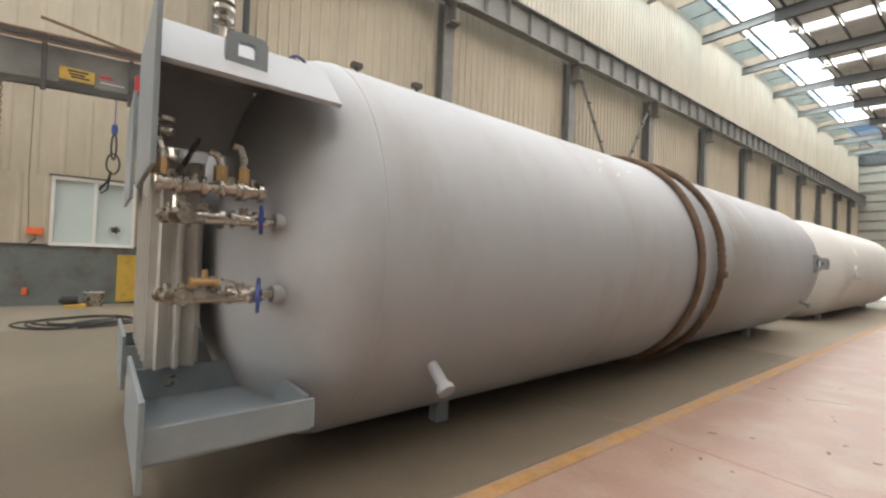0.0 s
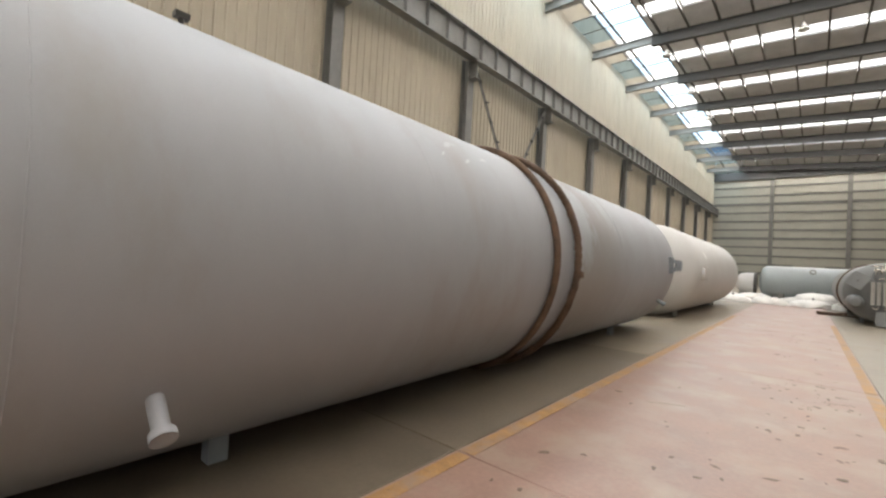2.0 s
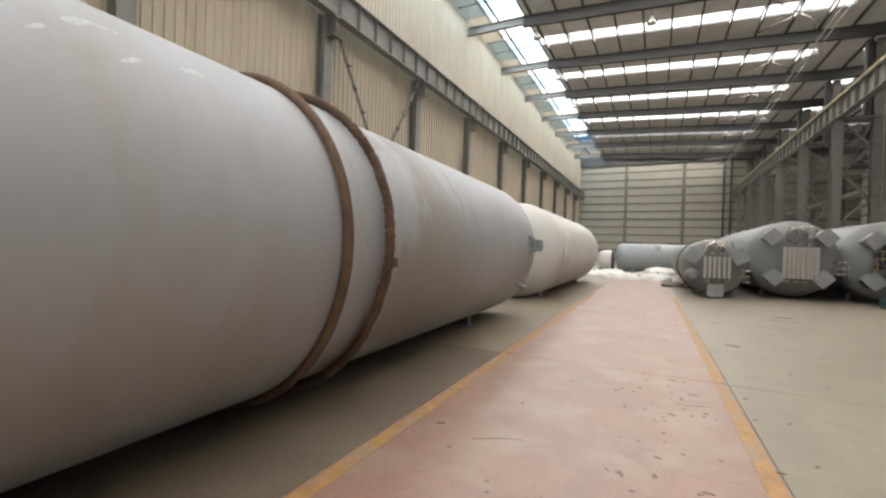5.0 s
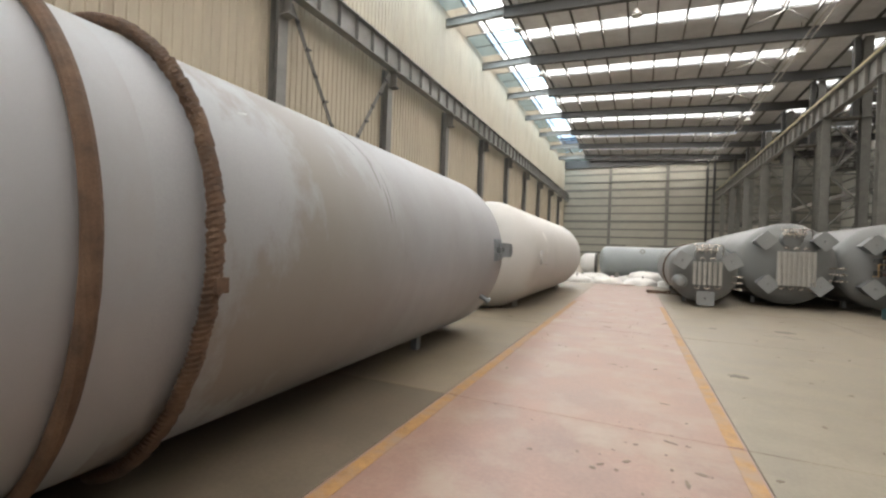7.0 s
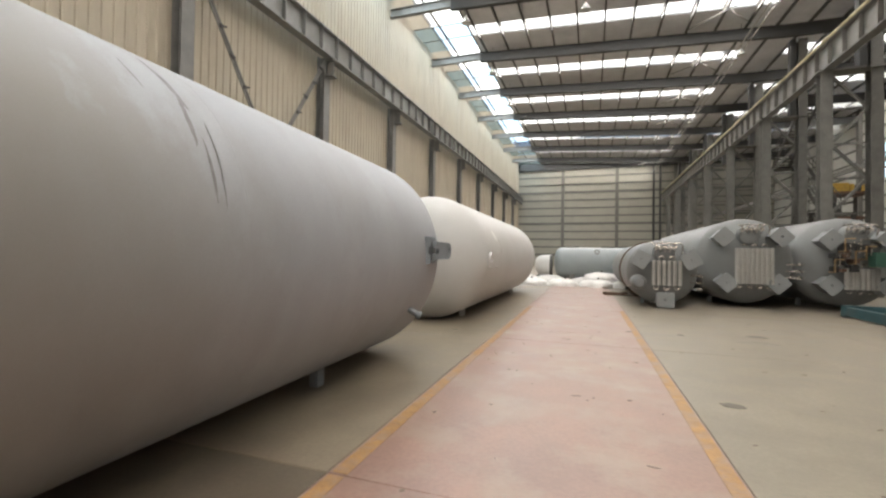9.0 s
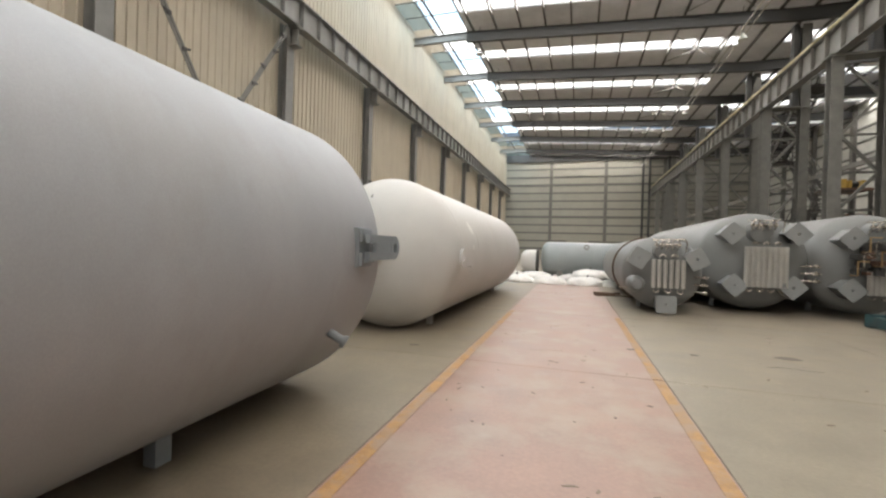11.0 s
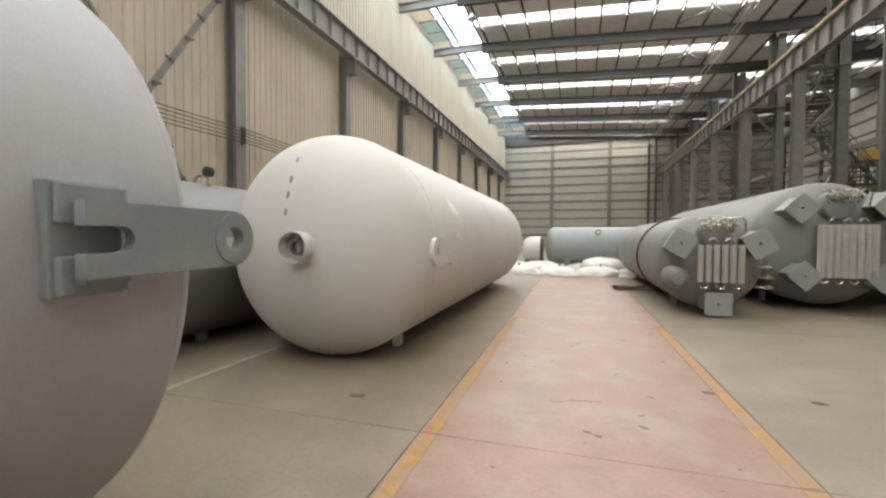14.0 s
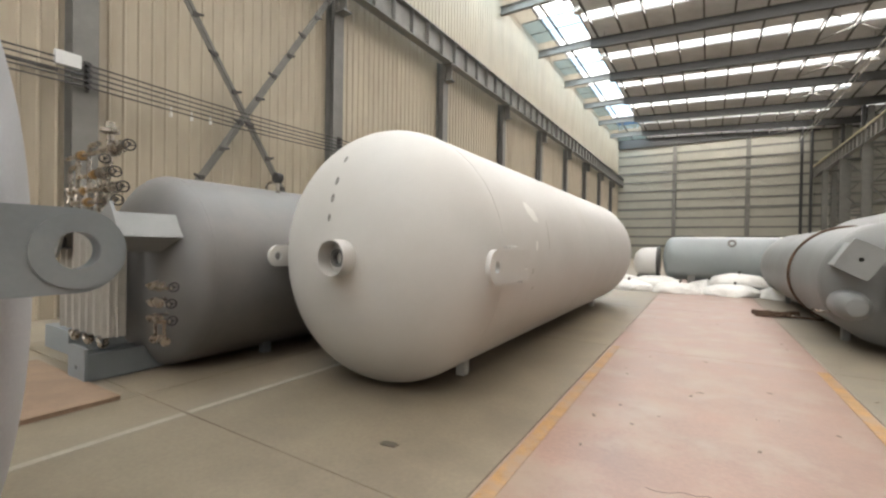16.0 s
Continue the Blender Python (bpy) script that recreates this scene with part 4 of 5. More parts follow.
m = Matrix.Translation((-2.52, 3.13, 2.7)) @ pose(0, 0, 0, 0, 0, 0) @ Matrix(((0.05, 0, 1, 0), (1, 0, 0, 0), (0, 1, 0.0, 0), (0, 0, 0, 1)))
sq = [(0.11, -0.1), (0.11, 0.06), (0.09, 0.095), (0.03, 0.105), (-0.03, 0.105), (-0.09, 0.095), (-0.11, 0.06), (-0.11, -0.1)]
plate_hole(bm, sq, [(x * 0.42, y * 0.42 + 0.01) for x, y in sq], 0.04, m)
bmesh.ops.recalc_face_normals(bm, faces=bm.faces)
part("lifting_eye", bm, M["bracket"], T1)
fins(T1, -4.7, -3.3, 2.78, 3.1, 0.72, 2.25, 6, fill=0.43)
# pipework on the head
for z in (1.77, 1.33):
    pipe(T1, [(-2.65, 2.85, z), (-2.65, 3.3, z), (-2.66, 3.5, z)], 0.022)
    pipe(T1, [(-2.58, 2.88, z - 0.02), (-2.58, 3.3, z - 0.02)], 0.016)
    bm = bmesh.new()
    rod(bm, (-2.66, 3.36, z), (-2.67, 3.52, z), 0.055, 18, 0.06)
    part("nozzle", bm, M["tank"], T1, smooth=True)
    vv = valve(T1, (-2.65, 3.18, z), (0, 1, 0), 0.036, 0.12)
    handwheel(vv, (-2.64, 3.28, z + 0.01), (0.3, 1, 0), 0.08)
    valve(T1, (-2.65, 2.98, z), (0, 1, 0), 0.04)
    valve(T1, (-2.62, 2.88, z), (1, 0, 0), 0.03, 0.12)
    valve(T1, (-2.7, 2.82, z), (1, 0.4, 0), 0.03, 0.1)
handwheel(T1, (-2.57, 3.26, 1.31), (0.3, 1, 0), 0.075)
pipe(T1, [(-2.6, 2.95, 1.4), (-2.56, 3.02, 1.44), (-2.55, 3.12, 1.41), (-2.55, 3.16, 1.34)], 0.009, "inox")
valve(T1, (-2.58, 2.98, 1.41), (0, 1, 0), 0.022, 0.12, "brass", "brass_valve")
pipe(T1, [(-2.68, 2.74, 1.94), (-2.64, 3.3, 1.94)], 0.03)
pipe(T1, [(-2.68, 2.85, 1.94), (-2.68, 2.85, 1.77)], 0.024)
for y, h in ((2.76, 0.24), (3.05, 0.19), (3.17, 0.25)):
    pipe(T1, [(-2.65, y, 1.94), (-2.65, y, 1.94 + h * 0.75), (-2.65, y - 0.02, 1.94 + h), (-2.65, y - 0.06, 1.95 + h)], 0.022)
    bm = bmesh.new()
    rod(bm, (-2.65, y, 1.98), (-2.65, y, 2.07), 0.038, 8)
    part("brass_nut", bm, M["brass"], T1)
for y in (2.8, 2.92, 3.1, 3.22):
    valve(T1, (-2.65, y, 1.94), (0, 1, 0), 0.04, 0.09)
pipe(T1, [(-2.66, 2.8, 1.93), (-2.85, 2.9, 2.1), (-3.1, 3.0, 2.3)], 0.016)
for z in (2.2, 2.26):
    bm = bmesh.new()
    rod(bm, (-2.65, 2.76, z), (-2.65, 2.76, z + 0.025), 0.06, 14)
    part("flange_disc", bm, M["inox"], T1, smooth=True)
# fittings on top
pipe(T1, [(-3.35, 2.78, 3.0), (-3.35, 2.85, 3.08), (-3.33, 3.2, 3.08), (-3.3, 3.35, 2.95)], 0.035, "tank")
bm = bmesh.new()
rod(bm, (-3.3, 3.15, 2.9), (-3.3, 3.15, 4.4), 0.025, 10)
for z in (3.2, 3.28, 3.34):
    rod(bm, (-3.3, 3.15, z), (-3.3, 3.15, z + 0.03), 0.075, 16)
part("flanged_riser", bm, M["inox"], T1, smooth=True)
handwheel(T1, (-2.75, 3.5, 2.83), (1, 0, 0.2), 0.06)
for x, y in ((-3.2, 4.15), (-3.1, 4.7)):
    zt = CZ + math.sqrt(R * R - (x - CX) ** 2)
    bm = bmesh.new()
    rod(bm, (x, y, zt - 0.02), (x, y, zt + 0.04), 0.02, 10)
    box(bm, x - 0.03, y - 0.045, zt + 0.03, x + 0.03, y + 0.045, zt + 0.07)
    part("top_fitting", bm, M["conduit"], T1)



def surface_mark(root, cx, cz, R, name, spots, material, seed, lift=0.002):
    """Thin wavy-edged marks that lie on the shell: (y, angle, half length along y, half height in degrees, lean)."""
    rnd = random.Random(seed)
    for y, ang, ly, la, lean in spots:
        bm = bmesh.new()
        n = 26
        ph = rnd.uniform(0, 9)
        rim, mid = [], []
        for k in range(n):
            t = 2 * math.pi * k / n
            q = 1 + 0.35 * noise.noise(Vector((2.2 * math.cos(t) + ph, 2.2 * math.sin(t), ph))) + rnd.uniform(-0.08, 0.08)
            for rows, f in ((rim, 1.0), (mid, 0.5)):
                a = radians(ang + f * q * la * math.sin(t))
                yy = y + f * q * (ly * math.cos(t) + lean * math.sin(t))
                rows.append(bm.verts.new((cx + (R + lift) * math.cos(a), yy, cz + (R + lift) * math.sin(a))))
        a = radians(ang)
        c = bm.verts.new((cx + (R + lift) * math.cos(a), y, cz + (R + lift) * math.sin(a)))
        for k in range(n):
            j = (k + 1) % n
            bm.faces.new((rim[k], rim[j], mid[j], mid[k]))
            bm.faces.new((mid[k], mid[j], c))
        part(name, bm, material, root, smooth=True)


surface_mark(T1, CX, CZ, R, "white_scuff", [(7.06, 44.7, 0.05, 2.2, 0.05), (7.27, 38, 0.03, 1.6, 0.06), (7.69, 43, 0.07, 1.2, 0.03), (6.85, 37.5, 0.02, 1.4, 0.04), (7.2, 47, 0.09, 0.5, 0.02), (9.95, 40, 0.03, 0.8, 0.05)], M["scuff"], 5)
surface_mark(T1, CX, CZ, R, "dark_streak", [(11.62, 46, 0.02, 9.5, -0.03), (11.6, 33, 0.018, 7.5, 0.02), (11.64, 20, 0.012, 8, 0.01), (11.72, 22, 0.006, 12, 0.02), (11.35, 44, 0.008, 5, -0.02)], M["streak"], 6)

T1.rotation_euler.z = radians(1.45)
T1.rotation_euler.x = 0.003
T1.location.x, T1.location.z = CX - 0.02, -0.02

# rope hoops round it
for y, name in ((8.82, "smooth"), (9.43, "twisted")):
    bm = bmesh.new()
    if name == "smooth":
        ring(bm, (CX, y, CZ - 0.02), R + 0.03, 0.045, seg=128, tseg=10)
    else:
        for s in range(3):
            pts = []
            for k in range(900):
                t = 2 * math.pi * k / 900
                a = 88 * t + 2 * math.pi * s / 3
                jit = 0.009 * noise.noise(Vector((11 * t, 3.1 * s, 0.4)))
                rr = R + 0.045 + 0.024 * math.cos(a) + jit
                pts.append((CX + rr * math.cos(t), y + 0.024 * math.sin(a) + 0.9 * jit + 0.02 * math.sin(3 * t), CZ - 0.02 + rr * math.sin(t)))
            tube(bm, pts, 0.03, 5, closed=True)
        box(bm, CX + R, y - 0.03, 1.41, CX + R + 0.11, y + 0.05, 1.5)
    tagged(part("rope_hoop", bm, M["rope"], smooth=True), "rust-brown %s rope hoop drawn round the grey tank" % name, "rope", "rope hoops")

# white tank behind it
WX, WZ, WR = -4.06, 1.605, 1.6
TW = thing("storage_tank", (WX, 24, 0), "off-white painted cylindrical storage tank with rounded ends", "tank")
tank_body(TW, WX, WZ, WR, 18.95, 28.8, 0.95, 0.85, M["tank_white"], (23.2,))
for y in (19.7, 27.7):
    for s in (-1, 1):
        saddle(TW, WX, WZ, WR, y, s, M["tank_white"])
bm = bmesh.new()
lathe(bm, [(0.2, 0.5), (0.2, -0.12), (0.187, -0.12), (0.187, 0.2), (0.0, 0.2)], (WX + 0.08, 17.95, WZ), 40)
part("manhole_nozzle", bm, M["tank_white"], TW, smooth=True)
bm = bmesh.new()
lathe(bm, [(0.0, 0.19), (0.18, 0.19), (0.18, 0.06), (0.1, 0.06), (0.1, -0.02), (0.07, -0.02), (0.07, 0.1), (0.0, 0.1)], (WX + 0.08, 17.95, WZ), 32)
part("nozzle_core", bm, M["tank_dusty"], TW, "grey inner pipe", smooth=True)
trunnion(TW, WX + WR + 0.015, 19.08, 1.56, 1, -1, M["tank_white"], 0.95, 0.34, 0.17, False)
trunnion(TW, WX - WR - 0.015, 18.95, 1.57, -1, -1, M["tank_white"], 0.55, 0.3, 0.1, False)
for f, w in ((0.28, 0.03), (0.42, 0.035), (0.55, 0.035), (0.72, 0.03)):
    x = WX - 0.16
    rr = WR * f
    yh = 18.95 - 0.95 * math.sqrt(max(0, 1 - (math.hypot(rr, 0.16) / WR) ** 2))
    nrm = Vector((-0.16 / WR ** 2, (yh - 18.95) / 0.95 ** 2, rr / WR ** 2)).normalized()
    q = nrm.to_track_quat("Z", "Y").to_matrix().to_4x4()
    bm = bmesh.new()
    plate(bm, [(a * 0.7, b * 1.5) for a, b in circle(w, 16)], 0.012, Matrix.Translation((x, yh, WZ + rr)) @ q)
    part("vent_slot", bm, M["slot"], TW, "small dull slot in the head")

surface_mark(TW, WX, WZ, WR, "pale_patch", [(20.1, 22.5, 0.16, 5.0, -0.1), (20.05, 6, 0.04, 2.5, 0.02)], M["frame_white"], 8)
surface_mark(TW, WX, WZ, WR, "faint_streak", [(20.6, 12, 0.012, 8, 0.03), (19.9, -6, 0.02, 1.5, 0.02), (20.0, -14, 0.02, 0.8, 0.03)], M["end_sheet"], 9)
TW.location.y += 1.15
TW.location.x += 0.03

# grey tank between the white one and the wall
GX, GZ, GR = -7.4, 1.34, 1.33
TG = thing("storage_tank", (GX, 24, 0), "dusty grey storage tank with finned vaporiser and valves at its end", "tank")
tank_body(TG, GX, GZ, GR, 17.75, 27.5, 0.48, 0.6, M["tank_dusty"], (22,))
for ang in (33, 147, -90):
    leg_channel(TG, GX, GZ, 1.1 if ang > 0 else 1.31, ang, 16.8, 17.7, M["plate_grey"] if ang > 0 else M["bracket"], w=0.34, depth=0.3, end=0.16)
fins(TG, -8.5, -6.95, 16.9, 17.16, 0.5, 1.95, 7)
# pipe rack above the vaporiser
for x, zt in ((-8.3, 2.74), (-8.05, 2.88), (-7.7, 2.98), (-7.4, 2.64), (-7.15, 2.8)):
    pipe(TG, [(x, 17.3, 1.85), (x, 17.0, 2.1), (x, 16.98, zt - 0.08), (x + 0.03, 16.98, zt - 0.02), (x + 0.1, 16.98, zt), (x + 0.3, 16.98, zt)], 0.03)
    valve(TG, (x, 16.98, 2.35), (0, 0, 1), 0.045, 0.18)
for z, x0, x1 in ((2.24, -8.15, -6.8), (2.39, -8.25, -6.65), (2.58, -7.95, -6.85), (2.86, -8.35, -6.5)):
    pipe(TG, [(x0, 16.95, z), (x1 - 0.1, 16.95, z), (x1, 16.95, z + 0.01)], 0.027)
    vv = valve(TG, (x1 - 0.3, 16.95, z), (1, 0, 0), 0.05, 0.16)
    handwheel(vv, (x1, 16.95, z), (1, -0.15, 0.05), 0.062, "black")
    bm = bmesh.new()
    rod(bm, (x0 + 0.5, 16.95, z), (x0 + 0.56, 16.95, z), 0.06, 12)
    part("coupling", bm, M["brass"], TG, smooth=True)
bm = bmesh.new()
lathe(bm, [(0.0, 0.14), (0.05, 0.13), (0.06, 0.05), (0.1, 0.04), (0.1, 0.0), (0.04, -0.02), (0.04, -0.2), (0.0, -0.2)], (-7.0, 16.95, 3.06), 18, "z")
part("safety_valve", bm, M["inox"], TG, smooth=True)
handwheel(TG, (-7.0, 16.9, 2.74), (1, -0.2, 0), 0.055, "black")
pipe(TG, [(-7.4, 16.98, 2.64), (-7.0, 16.96, 2.66), (-7.0, 16.95, 2.9)], 0.026)
for z, w in ((1.22, 0.55), (1.03, 0.5), (0.84, 0.52)):
    pipe(TG, [(-6.7, 17.75, z), (-6.55, 17.3, z), (-6.5, 17.15, z), (-6.5 + w, 17.15, z)], 0.022)
    vv = valve(TG, (-6.3, 17.15, z), (1, 0, 0))
    handwheel(vv, (-6.45 + w, 17.15, z + 0.02), (1, -0.15, 0), 0.05, "black")
for x in (-6.3, -6.1):
    pipe(TG, [(x, 17.15, 0.84), (x, 17.15, 0.6)], 0.018)
valve(TG, (-6.2, 17.15, 0.6), (1, 0, 0), 0.035, 0.26)
saddle(TG, GX, GZ, GR, 19, 1, M["bracket"])
saddle(TG, GX, GZ, GR, 26, 1, M["bracket"])
saddle(TG, GX, GZ, GR, 26, -1, M["bracket"])
saddle(TG, GX, GZ, GR, 19, -1, M["bracket"])
pipe(TG, [(-6.95, 19.3, 2.5), (-6.95, 19.3, 2.78)], 0.03)
bm = bmesh.new()
lathe(bm, [(0.0, -0.06), (0.085, -0.055), (0.09, 0.0), (0.085, 0.05), (0.0, 0.055)], (-6.95, 19.3, 2.84), 20)
part("pressure_gauge", bm, M["black"], TG, smooth=True)
pipe(TG, [(-7.25, 19.3, 2.55), (-7.25, 19.3, 2.74), (-7.15, 19.3, 2.78), (-6.95, 19.3, 2.74)], 0.022)
TG.location.y += 1.1
TG.location.x += 0.27
# small vessel by the wall
TS = thing("small_vessel", (-9.3, 18, 0), "small dark grey vessel with a bolted flange by the wall", "tank")
bm = bmesh.new()
lathe(bm, head_profile(0.5, 17.2, 20.5, 0.25, 0.25), (-9.25, 0, 0.85), 48)
part("shell", bm, M["tank_far"], TS, smooth=True)
bm = bmesh.new()
lathe(bm, [(0.0, -0.06), (0.33, -0.06), (0.33, 0.02), (0.26, 0.02), (0.26, 0.25), (0.0, 0.25)], (-9.25, 16.9, 0.85), 32)
part("flange", bm, M["black"], TS, smooth=True)
solid("skid", M["bracket"], (-9.75, 16.6, 0, -8.78, 20.0, 0.36), parent=TS)

TS.location.y += 1.7

# tanks on the other side of the aisle


def end_tank(name, cx, cz, R, yf, length, label, legs, hoop=False, material="tank_far"):
    T = thing(name, (cx, yf + length / 2, 0), label, "tank", "tanks across the aisle")
    d = R * 0.5
    ys = yf + d + 0.35
    tank_body(T, cx, cz, R, ys, ys + length, d, d, M[material], (ys + length * 0.45,))
    for s in (-1, 1):
        for f in (0.12, 0.85):
            saddle(T, cx, cz, R, ys + length * f, s, M["tank_far"])
    for ang, rad in legs:
        leg_channel(T, cx, cz, rad, ang, yf, ys - 0.1 + 0.2 * (R - rad), M["plate_grey"], w=0.44, depth=0.32, end=0.1)
    # valve cluster above the vaporiser
    zc = cz + R * 0.62
    bm = bmesh.new()
    lathe(bm, [(0.0, -0.2), (0.16, -0.19), (0.3, -0.12), (0.34, 0.0), (0.34, 0.7)], (cx, yf + 0.35, zc - 0.05), 28)
    part("valve_housing", bm, M[material], T, smooth=True)
    for k in range(-2, 3):
        x = cx + 0.14 * k
        pipe(T, [(x, yf + 0.2, zc), (x, yf + 0.05, zc + 0.06), (x, yf + 0.05, zc + 0.24), (x + 0.1, yf + 0.05, zc + 0.3)], 0.02)
        valve(T, (x, yf + 0.05, zc + 0.14), (1, 0, 0), 0.03, 0.1)
    pipe(T, [(cx - 0.4, yf + 0.1, zc + 0.28), (cx + 0.45, yf + 0.1, zc + 0.3), (cx + 0.52, yf + 0.1, zc + 0.2), (cx + 0.52, yf + 0.2, zc - 0.05)], 0.02)
    for k in range(3):
        pipe(T, [(cx + R * 0.75, yf + 0.55, cz - 0.1 - 0.22 * k), (cx + R * 0.95, yf + 0.4, cz - 0.1 - 0.22 * k), (cx + R * 1.05, yf + 0.4, cz - 0.1 - 0.22 * k)], 0.022)
        vv = valve(T, (cx + R * 0.96, yf + 0.4, cz - 0.1 - 0.22 * k), (1, 0, 0), 0.03, 0.1)
        handwheel(vv, (cx + R * 1.02, yf + 0.4, cz - 0.1 - 0.22 * k), (1, -0.3, 0), 0.05, "conduit")
    if hoop:
        bm = bmesh.new()
        ring(bm, (cx, ys + 3.0, cz), R + 0.02, 0.035, seg=72, tseg=8)
        part("strap", bm, M["rope"], T, "dark strap round the shell", smooth=True)
    return T


S1 = end_tank("storage_tank", 2.28, 1.2, 1.1, 23.5, 9.0, "grey storage tank end with vaporiser, bolted plates and valves", ((-90, 1.05), (150, 1.02), (30, 1.02)), True)
fins(S1, 1.85, 2.78, 23.42, 23.6, 0.72, 1.66, 6)
bm = bmesh.new()
lathe(bm, [(0.0, -0.3), (0.14, -0.27), (0.22, -0.18), (0.25, 0.0), (0.25, 0.4)], (1.5, 23.75, 0.85), 28)
part("dome_cover", bm, M["tank_far"], S1, smooth=True)
pipe(S1, [(1.5, 24.2, 0.72), (1.2, 24.1, 0.68), (1.1, 24.4, 0.68)], 0.02)
S2 = end_tank("storage_tank", 4.75, 1.62, 1.5, 24.2, 12.0, "large grey storage tank end with diamond-shaped plates and a fin bank", ((-135, 1.2), (-45, 1.2), (135, 1.32), (45, 1.32)))
fins(S2, 4.25, 5.36, 24.1, 24.32, 0.8, 2.12, 8, fill=0.37)
S3 = end_tank("storage_tank", 7.6, 1.62, 1.5, 24.4, 12.0, "large grey storage tank end crowded with pipes and valves", ((-135, 1.2), (-45, 1.2), (135, 1.2), (45, 1.2)))
fins(S3, 7.2, 8.1, 24.3, 24.52, 0.7, 1.5, 7)
rnd = random.Random(4)
for k in range(16):
    x, z = 6.75 + rnd.random() * 1.1, 1.25 + rnd.random() * 0.85
    w, h = 0.06 + 0.16 * rnd.random(), 0.06 + 0.18 * rnd.random()
    bm = bmesh.new()
    box(bm, x, 24.1 + 0.15 * rnd.random(), z, x + w, 24.55, z + h)
    part("valve_box", bm, M["rust"] if k % 4 == 0 else M["hole"], S3, "dark rusty valve box", bevel=0.012)
for k in range(9):
    x, z = 6.8 + 0.13 * k, 1.3 + 0.7 * rnd.random()
    pipe(S3, [(x, 24.4, z), (x, 24.05, z), (x, 24.05, z + 0.4), (x + 0.25, 24.05, z + 0.4)], 0.022, "inox" if k % 2 else "brass")
solid("control_panel", M["green"], (7.75, 23.9, 1.5, 8.25, 24.3, 1.95), parent=S3, label="dark green control box")

for o, dx, dy in ((S1, 0.08, 1.6), (S2, 0.4, 2.1), (S3, 0.5, 2.1)):
    o.location.x += dx
    o.location.y += dy

# blue-green steel base on the floor
bp = thing("machine_skid", (6.6, 21.6, 0), "blue-green steel machine skid on the floor", "machine skid")
for y in (20.6, 22.6):
    solid("side_beam", M["pallet_blue"], (5.85, y - 0.12, 0, 8.4, y + 0.12, 0.34), parent=bp, bevel=0.01)
for x in (5.85, 7.0, 8.2):
    solid("cross_beam", M["pallet_blue"], (x, 20.72, 0.04, x + 0.2, 22.48, 0.3), parent=bp, bevel=0.01)
for x in (6.2, 6.7, 7.2, 7.7):
    solid("lug", M["pallet_blue"], (x, 20.42, 0.0, x + 0.08, 20.48, 0.3), parent=bp)
solid("motor_block", M["green"], (7.2, 21.2, 0.3, 8.1, 22.2, 1.05), parent=bp, bevel=0.03)
bp.location += Vector((1.35, 2.9, 0))

# tank lying across the far end, its ends and bundled sheets
TB = thing("storage_tank", (-0.8, 38, 0), "blue-grey storage tank lying across the far end of the hall", "tank")
bm = bmesh.new()
lathe(bm, [(0.0, -3.2), (0.5, -3.15), (0.8, -3.05), (0.95, -2.85), (0.97, -2.7), (0.97, 1.1), (0.93, 1.12)], (0.0, 38, 1.3), 48, "x")
part("shell", bm, M["tank_blue"], TB, smooth=True)
bm = bmesh.new()
lathe(bm, [(0.9, 1.12), (0.9, 2.6), (0.75, 2.9), (0.4, 3.05), (0.0, 3.1)], (0.0, 38, 1.25), 48, "x")
part("end_section", bm, M["tank_blue"], TB, smooth=True)
bm = bmesh.new()
ring(bm, (1.12, 38, 1.3), 0.97, 0.03, "x", 48, 6)
part("collar", bm, M["frame_white"], TB, smooth=True)
solid("cradle", M["column"], (-2.2, 37.3, 0, -1.9, 38.7, 0.6), parent=TB)
solid("cradle", M["column"], (0.4, 37.3, 0, 0.7, 38.7, 0.6), parent=TB)
bm = bmesh.new()
plate_hole(bm, circle(0.16, 16), circle(0.09, 16), 0.04, Matrix.Translation((-0.6, 37.05, 2.0)) @ pose(0, 0, 0, 70, 0, 0))
part("lifting_eye", bm, M["column"], TB)
TB.location.x += 1.1
TE = thing("tank_end", (-4.0, 38, 0), "white dished tank end with a dark flange", "tank end")
bm = bmesh.new()
lathe(bm, [(0.0, -0.5), (0.4, -0.42), (0.62, -0.2), (0.68, 0.1), (0.68, 0.5), (0.0, 0.5)], (-4.0, 38, 1.1), 36, "x")
part("dome", bm, M["tank_white"], TE, smooth=True)
solid("support", M["column"], (-4.3, 37.6, 0, -3.6, 38.4, 0.5), parent=TE)
bm = bmesh.new()
lathe(bm, [(0.0, 0.5), (0.72, 0.5), (0.72, 0.62), (0.0, 0.62)], (-4.0, 38, 1.1), 24, "x")
part("flange", bm, M["conduit"], TE, smooth=True)
TE.location.x += 1.15
rnd = random.Random(7)
